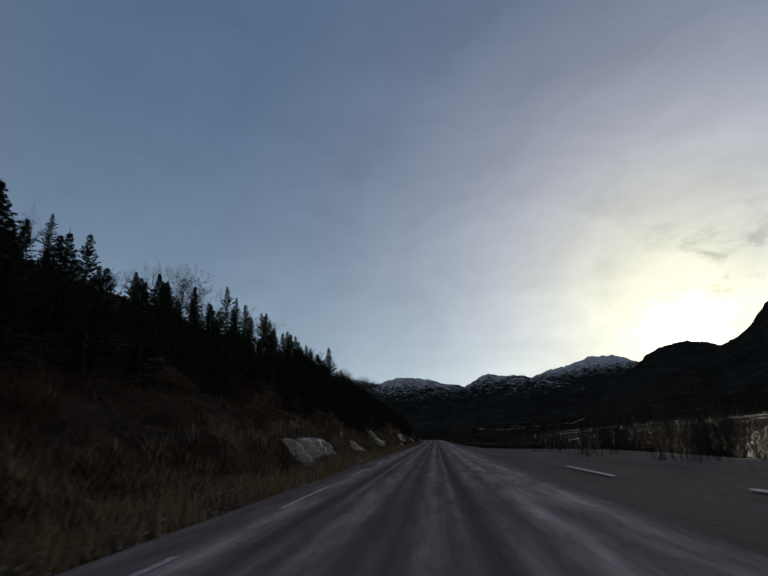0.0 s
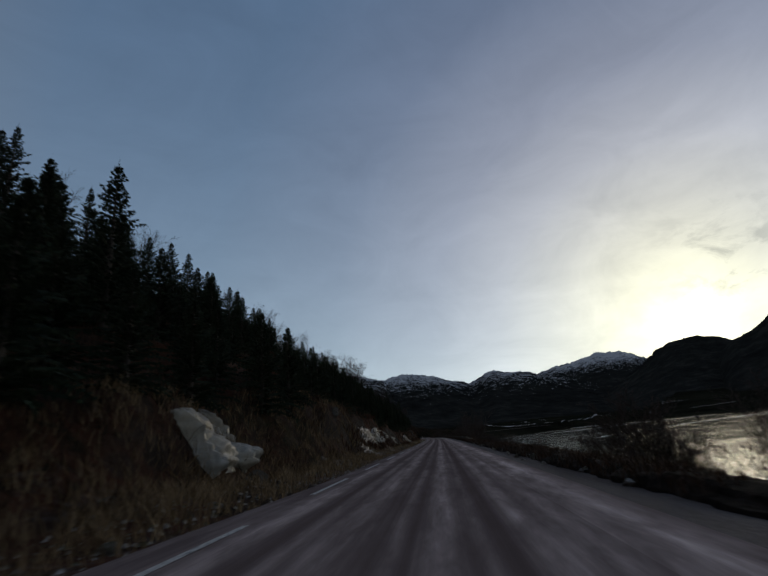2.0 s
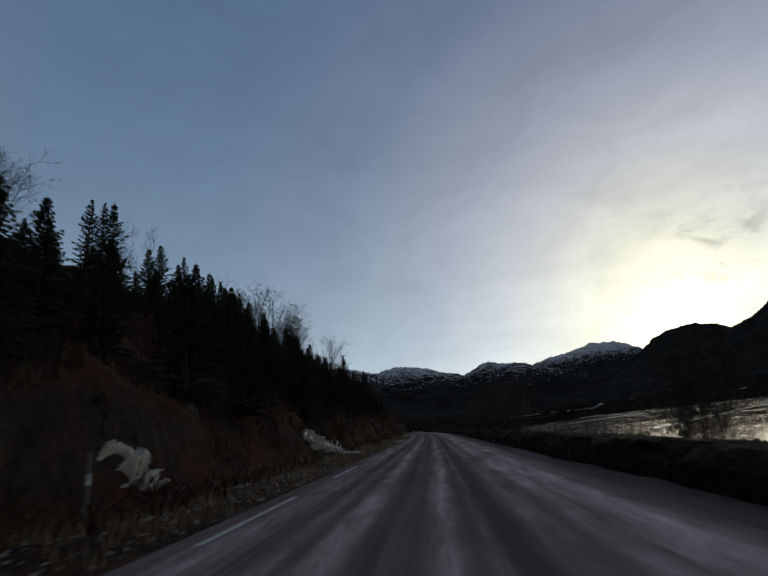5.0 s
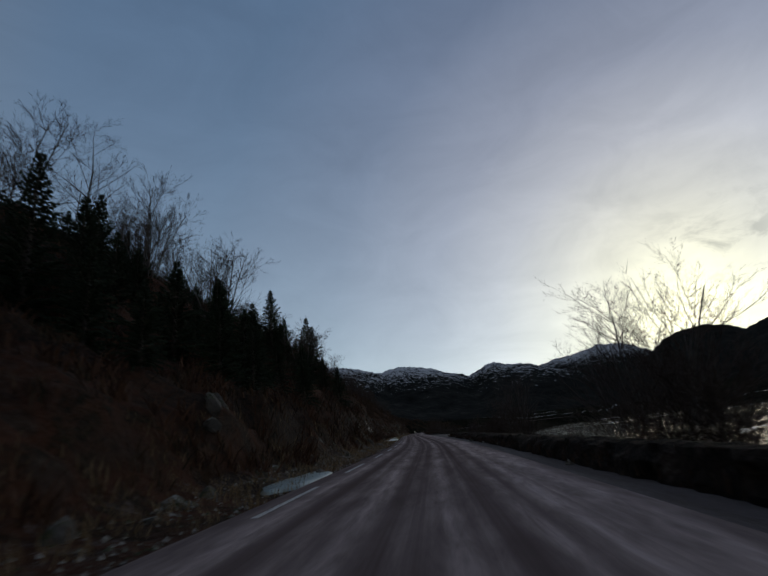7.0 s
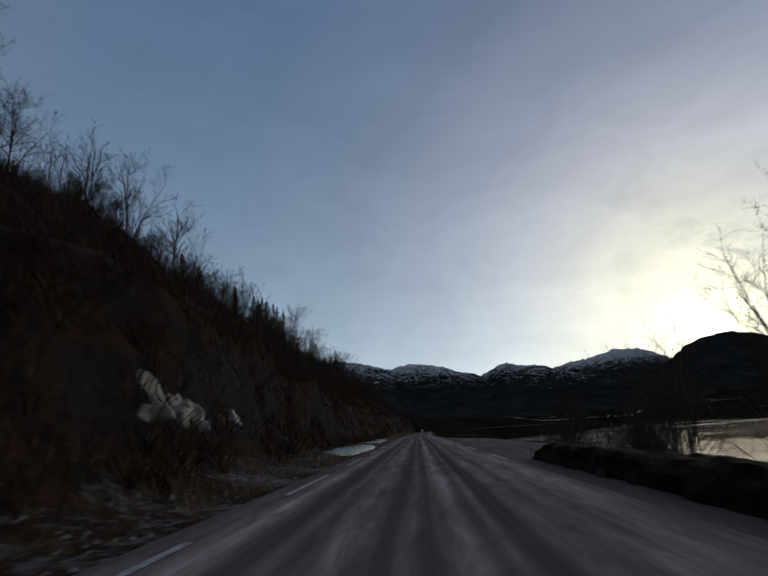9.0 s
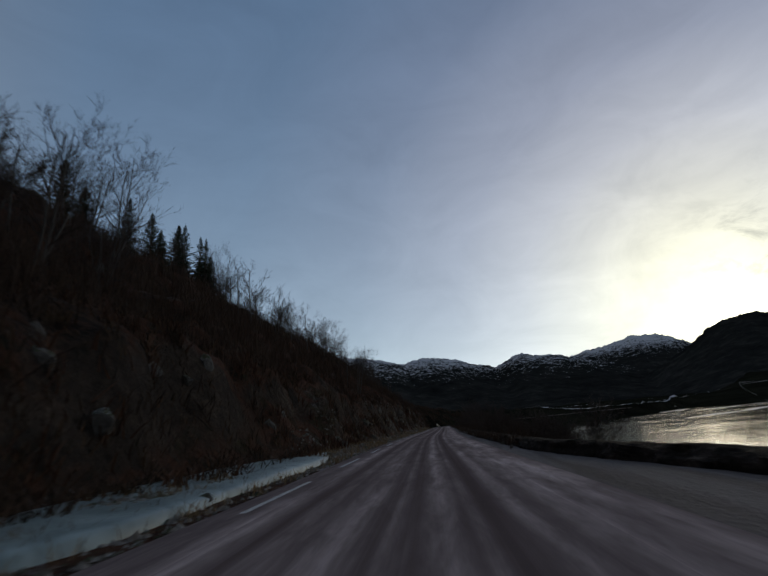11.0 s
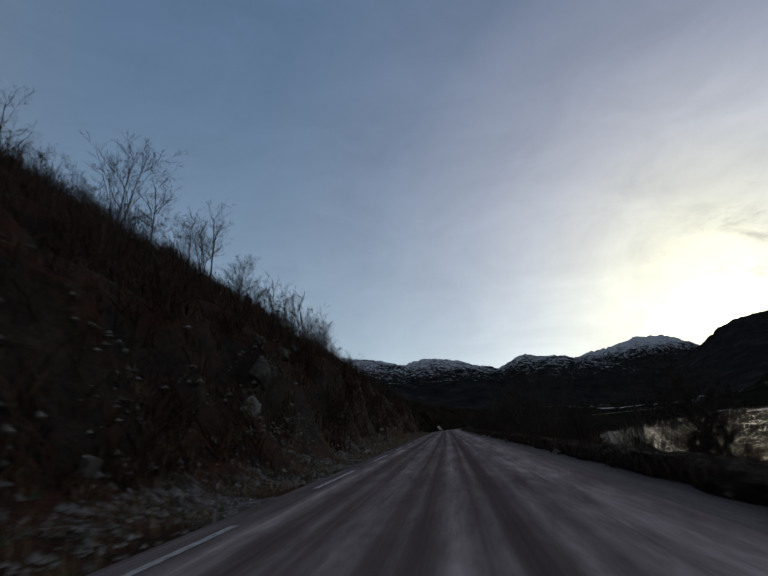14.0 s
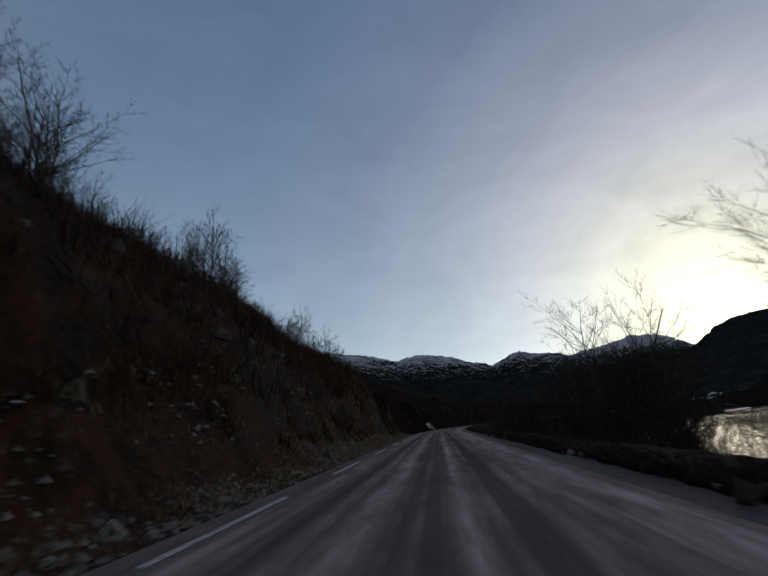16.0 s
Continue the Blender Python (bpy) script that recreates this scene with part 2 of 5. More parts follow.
def ice(name="frozen_seep_ice", lo=(0.10, 0.092, 0.082), hi=(0.28, 0.268, 0.245), soil=(0.24, 0.20, 0.145)):
    n = Nodes(name)
    p = n.coord("Object")
    run = n.noise(n.scale(p, (3.2, 3.2, 0.6)), 1.0, 6, 0.6, 0.3)
    grain = n.noise(p, 9, 5, 0.65)
    stain = n.ramp(n.noise(p, 0.7, 5, 0.6), [(0.42, 0.0), (0.62, 1.0)])
    col = n.mix(stain, n.ramp(run, [(0.3, lo), (0.62, hi)]), soil)
    return n.finish(col, n.math("ADD", n.math("MULTIPLY", grain, 0.3), 0.22), n.math("ADD", run, n.math("MULTIPLY", grain, 0.35)), 0.6, 0.08, IOR=1.31)


def bark(name, dark, light, bands=0.0):
    n = Nodes(name)
    p = n.coord("Object")
    a = n.noise(n.scale(p, (6, 6, 1.4)), 1.5, 6, 0.65)
    col = n.mix(a, dark, light)
    if bands:
        col = n.mix(n.ramp(n.noise(n.scale(p, (2, 2, 12)), 1.0, 4), [(0.55, 0.0), (0.62, bands)]), col, (0.03, 0.026, 0.023))
    return n.finish(col, 0.85, a, 0.6, 0.02)


def needles():
    n = Nodes("spruce_needles")
    col = n.mix(n.island(), (0.007, 0.013, 0.006), (0.018, 0.028, 0.012))
    col = n.mix(n.math("MULTIPLY", n.random(), 0.5), col, (0.020, 0.026, 0.014))
    return n.finish(col, 0.75, Specular_IOR_Level=0.2)


def twigs(name, a, b):
    n = Nodes(name)
    return n.finish(n.mix(n.island(), a, b), 0.85, Specular_IOR_Level=0.2)


def water():
    n = Nodes("lake_water")
    p = n.position()
    swell = n.noise(n.scale(p, (0.10, 0.22, 1)), 1.0, 4, 0.6, 0.5)
    chop = n.noise(n.scale(p, (0.5, 1.3, 1)), 1.0, 5, 0.65, 0.3)
    calm = n.ramp(n.noise(n.scale(p, (0.012, 0.03, 1)), 1.0, 3), [(0.4, 0.065), (0.62, 0.125)])
    return n.finish((0.006, 0.009, 0.011), calm, n.math("ADD", n.math("MULTIPLY", swell, 1.0), n.math("MULTIPLY", chop, 0.35)), 0.5, 0.15, IOR=1.33)


def mountain_cover(snow_line):
    """Dark birch scrub and rock below, snow caught on the high ledges."""
    n = Nodes("mountain_rock_and_snow")
    p = n.position()
    big, mid, fine = n.noise(p, 0.004, 6, 0.6), n.noise(p, 0.02, 7, 0.68), n.noise(p, 0.09, 5, 0.7)
    col = n.ramp(n.math("ADD", n.math("MULTIPLY", mid, 0.6), n.math("MULTIPLY", big, 0.4)), [(0.35, (0.008, 0.009, 0.009)), (0.52, (0.021, 0.022, 0.021)), (0.66, (0.042, 0.042, 0.039))])
    z = n.math("DIVIDE", n.math("ADD", n.split(p)[2], -snow_line), 130.0)
    ledge = n.math("MULTIPLY", n.math("ADD", n.normal_z(), -0.55), 0.8)
    patch = n.math("ADD", n.math("MULTIPLY", n.math("ADD", mid, -0.5), 3.4), n.math("MULTIPLY", n.math("ADD", fine, -0.5), 5.0))
    snow = n.ramp(n.math("ADD", n.math("ADD", z, ledge), patch), [(0.62, 0.0), (0.72, 1.0)])
    col = n.mix(n.math("MULTIPLY", snow, 0.9), col, (0.46, 0.48, 0.53))
    return n.finish(col, 0.9, n.math("ADD", mid, n.math("MULTIPLY", fine, 0.5)), 0.8, 18.0, Specular_IOR_Level=0.0)


def woods_and_dark_ground():
    """Dense dark birch and spruce woods along the far shore; also darkens the open ground past the bend."""
    n = Nodes("woodland_and_darkened_ground")
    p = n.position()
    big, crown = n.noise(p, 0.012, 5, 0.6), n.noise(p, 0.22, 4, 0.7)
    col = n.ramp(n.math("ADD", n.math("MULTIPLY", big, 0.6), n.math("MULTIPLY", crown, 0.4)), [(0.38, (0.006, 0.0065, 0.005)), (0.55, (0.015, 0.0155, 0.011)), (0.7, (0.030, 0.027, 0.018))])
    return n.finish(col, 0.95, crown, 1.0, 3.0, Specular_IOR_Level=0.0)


def crusted_snow():
    n = Nodes("crusted_snow")
    p = n.position()
    a = n.noise(p, 2.2, 6, 0.65)
    return n.finish(n.ramp(a, [(0.35, (0.30, 0.31, 0.34)), (0.6, (0.52, 0.53, 0.57))]), 0.75, a, 0.5, 0.05)


def pool_ice():
    n = Nodes("blue_green_sheet_ice")
    p = n.position()
    a, b = n.noise(p, 1.1, 6, 0.62, 0.5), n.noise(p, 8, 4, 0.6)
    col = n.ramp(a, [(0.32, (0.10, 0.13, 0.13)), (0.6, (0.20, 0.25, 0.25)), (0.72, (0.30, 0.34, 0.34))])
    return n.finish(col, n.math("ADD", n.math("MULTIPLY", b, 0.35), 0.2), n.math("ADD", a, n.math("MULTIPLY", b, 0.3)), 0.4, 0.05, IOR=1.31)


def stained_wood(name, a, b):
    n = Nodes(name)
    g = n.noise(n.scale(n.coord("Object"), (1.5, 1.5, 14)), 2.0, 6, 0.6)
    return n.finish(n.mix(g, a, b), 0.75, g, 0.4, 0.01)


ASPHALT, PAINT, HILL, ROCK, ICE = asphalt(), paint(), hillside(), rock(), ice()
BANK = bank_turf()
GREY_ICE = ice("dull_grey_ice", (0.055, 0.048, 0.046), (0.19, 0.17, 0.165), (0.10, 0.08, 0.065))
PALE_ROCK = rock("pale_frosted_rock", (0.09, 0.082, 0.075), (0.38, 0.35, 0.325), 0.9)
SPRUCE_BARK = bark("spruce_bark", (0.018, 0.014, 0.011), (0.055, 0.042, 0.032))
BIRCH_BARK = bark("birch_bark", (0.022, 0.019, 0.017), (0.058, 0.051, 0.046), 0.8)
NEEDLES = needles()
TWIGS = twigs("birch_twigs", (0.020, 0.014, 0.012), (0.055, 0.040, 0.034))
SCRUB = twigs("bare_scrub", (0.014, 0.009, 0.006), (0.060, 0.033, 0.020))
HEATHER = twigs("heather", (0.010, 0.009, 0.004), (0.088, 0.048, 0.027))
FERN = twigs("withered_fern", (0.025, 0.011, 0.007), (0.090, 0.042, 0.023))
DRY_GRASS = twigs("dry_grass", (0.070, 0.046, 0.026), (0.26, 0.175, 0.095))
WOODS_AND_DARK = woods_and_dark_ground()
WATER, SNOW, POOL = water(), crusted_snow(), pool_ice()
DARK_WOOD = stained_wood("dark_stained_boards", (0.018, 0.013, 0.010), (0.045, 0.033, 0.024))
GREY_WOOD = stained_wood("weathered_grey_wood", (0.045, 0.040, 0.036), (0.095, 0.087, 0.078))
ROOFING = stained_wood("dark_roof_felt", (0.016, 0.016, 0.017), (0.03, 0.03, 0.031))

# ---- the road's line: s metres along, u metres to the left of the driven line ----
STEP = 1.0
TURNS = [(-200, 0.0), (0, 0.0), (36.8, -0.3), (82.8, -0.07), (128.8, 0.3), (165.6, 2.62), (211.6, 3.09), (248.4, 2.47), (294.4, 1.89), (338, 1.6)]
S = np.arange(-120, 640, STEP)
heading = np.interp(S, [a for a, _ in TURNS], [b for _, b in TURNS])
heading = heading - np.clip((S - 338) / 150.0, 0, 0.62) * 180 / np.pi
hr = np.radians(heading)
mid_h = (hr[1:] + hr[:-1]) / 2
ROAD_X = np.concatenate([[0], np.cumsum(-np.sin(mid_h) * STEP)])
ROAD_Y = np.concatenate([[0], np.cumsum(np.cos(mid_h) * STEP)])
ROAD_X -= np.interp(0, S, ROAD_X)
ROAD_Y -= np.interp(0, S, ROAD_Y)
NORMAL_X, NORMAL_Y = -np.cos(hr), -np.sin(hr)  # to the left
# the car does not keep quite the same distance from the road's edge
DRIFT = [(-120, 0.05), (0, 0.05), (60, 0.0), (75, -0.05), (135, -0.12), (150, -0.25), (166, -0.38), (200, -0.1), (234, 0.3), (248, 0.15), (274, -0.3), (300, -0.2), (340, -0.1), (640, 0.0)]
aside = np.interp(S, [a for a, _ in DRIFT], [b for _, b in DRIFT])
aside = np.convolve(np.pad(aside, 10, mode="edge"), np.ones(21) / 21, mode="valid")
ROAD_X, ROAD_Y = ROAD_X + NORMAL_X * aside, ROAD_Y + NORMAL_Y * aside


def world_xy(s, u):
    x = np.interp(s, S, ROAD_X) + u * np.interp(s, S, NORMAL_X)
    y = np.interp(s, S, ROAD_Y) + u * np.interp(s, S, NORMAL_Y)
    return x, y


def road_su(x, y):
    """s and u of points of the plan (arrays)."""
    x, y = np.atleast_1d(x).astype(float), np.atleast_1d(y).astype(float)
    best, dist = np.zeros(len(x), int), np.full(len(x), 1e18)
    for k in range(0, len(S), 16):
        d = (x - ROAD_X[k]) ** 2 + (y - ROAD_Y[k]) ** 2
        near = d < dist
        dist[near], best[near] = d[near], k
    start = best.copy()
    for o in range(-16, 17, 2):
        k = np.clip(start + o, 0, len(S) - 1)
        d = (x - ROAD_X[k]) ** 2 + (y - ROAD_Y[k]) ** 2
        near = d < dist
        dist[near], best[near] = d[near], k[near]
    dx, dy = x - ROAD_X[best], y - ROAD_Y[best]
    along = dx * -np.sin(hr[best]) + dy * np.cos(hr[best])
    u = dx * NORMAL_X[best] + dy * NORMAL_Y[best]
    side = np.where(u < 0, -1.0, 1.0)
    u = np.where((best <= 1) | (best >= len(S) - 2), side * np.sqrt(dist), u)
    return S[best] + np.clip(along, -3, 3), u


rng = np.random.default_rng(7)
LATTICE = rng.random((256, 256))


def value_noise(x, y, seed=0):
    xi, yi = np.floor(x).astype(int), np.floor(y).astype(int)
    fx, fy = x - xi, y - yi
    fx, fy = fx * fx * (3 - 2 * fx), fy * fy * (3 - 2 * fy)
    g = lambda a, b: LATTICE[(a + 37 * seed) % 256, (b + 91 * seed) % 256]
    return (g(xi, yi) * (1 - fx) + g(xi + 1, yi) * fx) * (1 - fy) + (g(xi, yi + 1) * (1 - fx) + g(xi + 1, yi + 1) * fx) * fy


def fractal(x, y, octaves=4, seed=0):
    total, amp, size = 0.0, 0.5, 1.0
    for k in range(octaves):
        total = total + amp * (value_noise(x * size, y * size, seed + k) - 0.5)
        amp, size = amp * 0.5, size * 2.03
    return total


def smooth(a, b, x):
    t = np.clip((x - a) / (b - a), 0, 1)
    return t * t * (3 - 2 * t)


LEFT_EDGE, RIGHT_EDGE, LAKE = 2.8, -1.85, -6.0
# s, distance of the slope's foot, height of the rock face, slope above it, height of the crest
HILLS = np.array([(-120, 5.4, 0.9, 0.5, 20), (0, 5.4, 1.1, 0.54, 20), (24, 5.6, 1.4, 0.58, 21), (40, 5.2, 1.4, 0.62, 22), (55, 4.9, 2.2, 0.64, 23),
                  (66, 4.4, 2.3, 0.64, 22), (80, 4.5, 2.2, 0.64, 21), (95, 5.8, 2.0, 0.62, 20), (110, 4.7, 1.6, 0.63, 21), (140, 4.4, 1.6, 0.66, 22), (150, 4.2, 1.8, 0.68, 22), (178, 4.3, 3.4, 0.75, 23),
                  (196, 5.4, 3.1, 0.76, 23), (215, 6.2, 2.9, 0.75, 22), (228, 4.8, 2.9, 0.75, 22), (250, 4.2, 3.0, 0.75, 22), (300, 4.0, 3.4, 0.75, 22), (345, 4.2, 2.8, 0.70, 20), (385, 5, 1.8, 0.55, 10), (430, 6, 1.0, 0.4, 5), (700, 6, 0.5, 0.2, 3)])


def hill(s, k):
    return np.interp(s, HILLS[:, 0], HILLS[:, k])


def lay_by(s):
    """How much wider the right shoulder is."""
    return 2.9 * smooth(-60, -40, s) * (1 - smooth(14, 32, s)) + 2.3 * smooth(178, 184, s) * (1 - smooth(200, 216, s))


def height(x, y, su=None):
    """The ground's height at points of the plan (arrays)."""
    s, u = road_su(x, y) if su is None else su
    wob = fractal(s * 0.11, u * 0.0 + 3.1, 3, 5) * 1.1
    foot = hill(s, 1) + wob
    face, slope, crest = hill(s, 2) * (1 + fractal(s * 0.2, s * 0 + 9.0, 3, 8) * 0.9), hill(s, 3), hill(s, 4)
    # left: verge, ditch, rock face, slope, crest
    craggy = smooth(0.3, 1.5, u - foot) * (1 - smooth(16, 24, u - foot)) * (1 - smooth(350, 380, s))
    guess = face * smooth(0, 0.9 + 0.45 * face, u - foot) + np.clip(u - foot - 0.7, 0, None) * slope
    shift = fractal(s * 0.30, guess * 0.42, 4, 71) * 3.0 + fractal(s * 0.85, guess * 1.1, 3, 73) * 1.1
    up = np.clip(u - foot + shift * craggy, 0, None)
    z_left = -0.10 * smooth(LEFT_EDGE, 3.3, u) + 0.18 * smooth(3.4, 4.6, u)
    z_left = z_left + face * smooth(0, 0.9 + 0.45 * face, up)
    rise = np.clip(up - 0.7 - 0.25 * face, 0, None) * slope
    rise = crest - np.log1p(np.exp(np.clip((crest - rise) * 0.4, -40, 40))) / 0.4
    rise = np.where(up > 0, np.maximum(rise, 0), 0)
    z_left = z_left + rise + np.clip(up - 60, 0, 400) * 0.12 * (1 - smooth(330, 400, s))
    # right: shoulder, then down to the lake
    edge = 3.0 + lay_by(s)
    out = np.clip(-u - edge, 0, None)
    z_right = -0.25 * smooth(1.9, 2.2, -u) - np.minimum(out * 0.46, 9.0)
    z = np.where(u > 0, z_left, z_right)
    # far shore: the ground climbs out of the lake again
    d = np.hypot(x + 10, y - 150)
    az = np.degrees(np.arctan2(x, y - 150))
    shore = 500 + 150 * fractal(az * 0.09, az * 0 + 2.0, 3, 21) - 22.0 * np.clip(14 - az, 0, 30)
    climb = np.clip(d - np.clip(shore, 300, 2000), 0, None)
    far = -7.0 + climb * 0.045 + np.clip(climb - 400, 0, None) * 0.04
    far = np.where(y > 0, far, -9.0)
    z = np.where((u < -30) & (climb > 0), np.maximum(z, np.minimum(far, 160)), z)
    # ahead, beyond the bend: valley floor
    z = np.where((u > 0) & (y > 520), z * (1 - smooth(520, 700, y)) + smooth(520, 700, y) * (2 + 0.02 * np.clip(y - 700, 0, 3000)), z)
    amp = smooth(LEFT_EDGE + 0.3, 4.6, u) * 0.16 + smooth(4.2, 6.6, u) * (0.35 + 0.65 * smooth(3, 9, u - foot)) + smooth(3.2, 5.2, -u) * 0.4
    amp = amp * np.where(d > 600, 3.0, 1.0)
    z = z + amp * (fractal(x * 0.22, y * 0.22, 5, 31) * 2.6 + fractal(x * 0.9, y * 0.9, 3, 41) * 0.5 + (0.26 - np.abs(fractal(x * 0.21, y * 0.21, 4, 47)) * 2.4) * 1.7 * smooth(4.6, 7, u))
    # never above the roadway
    inside = (u < LEFT_EDGE + 0.2) & (u > RIGHT_EDGE - 0.2)
    return np.where(inside, -0.12, z)


def su_point(s, u, lift=0.0):
    x, y = world_xy(s, u)
    z = height(np.array([float(x)]), np.array([float(y)]), (np.array([float(s)]), np.array([float(u)])))[0]
    return Vector((float(x), float(y), float(z) + lift))


# ---- mesh helpers ----
def mesh_object(name, verts, faces, material, smooth_faces=True):
    me = bpy.data.meshes.new(name)
    me.from_pydata([tuple(v) for v in verts], [], [tuple(f) for f in faces])
    me.materials.append(material)
    if smooth_faces:
        me.polygons.foreach_set("use_smooth", [True] * len(me.polygons))
    me.update()
    return new(name, me)


def grid_faces(rows, cols, flip=False):
    k = np.arange(rows * cols).reshape(rows, cols)
    f = np.stack([k[:-1, :-1], k[:-1, 1:], k[1:, 1:], k[1:, :-1]], -1).reshape(-1, 4)
    return (f[:, ::-1] if flip else f).tolist()


def child(ob, parent, label=""):
    ob.parent = parent
    if label:
        ob["label"] = label
    return ob


def part(name, bm, material, parent, label="", smooth_faces=False):
    me = bpy.data.meshes.new(name)
    bm.to_mesh(me)
    bm.free()
    me.materials.append(material)
    if smooth_faces:
        me.polygons.foreach_set("use_smooth", [True] * len(me.polygons))
    return child(new(name, me), parent, label)


def box(bm, x0, x1, y0, y1, z0, z1, bevel=0.0):
    made = bmesh.ops.create_cube(bm, size=1.0)["verts"]
    for v in made:
        v.co = Vector(((x0 + x1) / 2 + v.co.x * (x1 - x0), (y0 + y1) / 2 + v.co.y * (y1 - y0), (z0 + z1) / 2 + v.co.z * (z1 - z0)))
    if bevel:
        edges = list({e for v in made for e in v.link_edges})
        bmesh.ops.bevel(bm, geom=edges, offset=bevel, segments=1, affect="EDGES")


# ---- ground: one sheet from the roadside to the horizon ----
def axis(pieces):
    out = []
    for a, b, step in pieces:
        out += list(np.arange(a, b, step))
    return np.array(out + [pieces[-1][1]])


GX = axis([(-4500, -600, 300), (-600, -120, 30), (-120, -50, 5), (-50, -22, 1.2), (-22, 6, 0.42), (6, 16, 0.8), (16, 60, 3), (60, 300, 12), (300, 1500, 40), (1500, 4500, 250)])
GY = axis([(-4500, -300, 300), (-300, -40, 20), (-40, -10, 2), (-10, 350, 0.5), (350, 480, 1.5), (480, 800, 8), (800, 2000, 40), (2000, 4800, 200)])
gx, gy = np.meshgrid(GX, GY)
gz = height(gx.ravel(), gy.ravel())
# all ground past y 335, verge included, is coloured dark to look less lit
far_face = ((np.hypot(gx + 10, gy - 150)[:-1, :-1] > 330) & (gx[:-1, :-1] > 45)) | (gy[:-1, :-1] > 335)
ground = mesh_object("ground", np.column_stack([gx.ravel(), gy.ravel(), gz]), grid_faces(len(GY), len(GX)), HILL)
ground.data.materials.append(WOODS_AND_DARK)
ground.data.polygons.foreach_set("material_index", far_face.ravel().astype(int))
tagged(ground, "dark winter hillside with heather, rock and frosted verge", "ground", kind="structure")


def ribbon(name, s0, s1, step, us, lift, material, crown=0.0):
    """A strip laid along the road, with UV in metres."""
    ss = np.arange(s0, s1 + step / 2, step)
    verts = []
    for s in ss:
        x, y = world_xy(np.full(len(us), s), np.array(us))
        for k, u in enumerate(us):
            verts.append((x[k], y[k], lift - crown * abs(u - 0.7)))
    ob = mesh_object(name, verts, grid_faces(len(ss), len(us)), material)
    layer = ob.data.uv_layers.new(name="uv")
    ids = np.zeros(len(ob.data.loops), int)
    ob.data.loops.foreach_get("vertex_index", ids)
    uv = np.column_stack([np.tile(us, len(ss))[ids] / 0.656, np.repeat(ss, len(us))[ids] / 0.656])
    layer.data.foreach_set("uv", uv.ravel())
    return ob


road = ribbon("road", -110, 620, 1.0, [LEFT_EDGE + 0.2, LEFT_EDGE, 2, 1, 0, -1, RIGHT_EDGE, RIGHT_EDGE - 0.25], 0.0, ASPHALT)
for v in road.data.vertices:
    k = v.index % 8
    v.co.z = -0.10 if k in (0, 7) else 0.0
    if k <= 1:  # and wider at first on the hill side
        row = v.index // 8
        shift = 0.05 + 0.5 * (1 - float(smooth(34, 52, -110 + row)))
        v.co.x += shift * float(np.interp(-110 + row, S, NORMAL_X))
        v.co.y += shift * float(np.interp(-110 + row, S, NORMAL_Y))
tagged(road, "narrow asphalt road with frost streaks between wheel tracks", "road", kind="structure")


def frosted_gravel():
    n = Nodes("frosted_gravel")
    p = n.position()
    peb = n.voronoi(p, 16)
    a, b = n.noise(n.scale(p, (1.9, 0.14, 1)), 1.0, 6, 0.65, 0.3), n.noise(p, 22, 4, 0.7)
    col = n.mix(b, (0.034, 0.027, 0.026), (0.088, 0.070, 0.068))
    frost = n.ramp(n.math("ADD", n.math("MULTIPLY", a, 0.75), n.math("MULTIPLY", b, 0.3)), [(0.40, 0.0), (0.66, 0.85)])
    along = n.ramp(n.math("MULTIPLY", n.split(p)[1], 0.0025), [(0.0, 0.16), (0.40, 0.18), (0.56, 0.26)])  # the first stretch is nearly free of frost
    col = n.mix(n.math("MULTIPLY", frost, along), col, (0.36, 0.345, 0.36))
    return n.finish(col, 0.9, n.math("ADD", peb, b), 0.6, 0.03, Specular_IOR_Level=0.1)


GRAVEL = frosted_gravel()

# right shoulder and the two lay-bys
ss = np.arange(-100, 600, 1.0)
verts = []
for s in ss:
    w = 1.1 + float(lay_by(s)) + 0.16 * float(fractal(np.array([s * 0.3]), np.array([4.4]), 3, 3)[0])
    for f, z in ((0, -0.012), (0.3, -0.02), (0.7, -0.03), (0.95, -0.05), (1.0, -0.16)):
        x, y = world_xy(s, RIGHT_EDGE + 0.03 - f * w)
        verts.append((x, y, z))
shoulder = mesh_object("gravel_shoulder", verts, grid_faces(len(ss), 5), GRAVEL)
tagged(shoulder, "frosted gravel shoulder and lay-by beside the road", "shoulder", kind="structure")

# dashed edge line on the hill side, and two short marks at the lay-bys
dash_starts = [45.8 + 6.36 * k for k in range(-16, 25)] + [272.3 + 6.4 * k for k in range(-11, 20)]


def dash(s0, length, u, width):
    ss_, vs = np.linspace(s0, s0 + length, 7), []
    for s in ss_:
        for du in (width / 2, -width / 2):
            x, y = world_xy(s, u + du)
            vs.append((x, y, 0.006))
    return mesh_object("edge_line_dash", vs, grid_faces(7, 2), PAINT)


line = new("edge_line")
tagged(line, "worn white dashed edge line painted on the asphalt", "road marking", kind="structure")
for s0 in dash_starts:
    child(dash(s0, 3.3, 2.45, 0.10), line)
for s0, u0 in ((8.0, -2.75), (3.0, -3.3), (178.0, -1.75), (184.4, -1.75), (190.8, -1.75), (197.2, -1.75)):
    child(dash(s0, 2.6, u0, 0.09), line)

# ---- lake ----
lx, ly = axis([(4, 40, 4), (40, 1600, 60)]), axis([(-500, 1900, 60)])
mx, my = np.meshgrid(lx, ly)
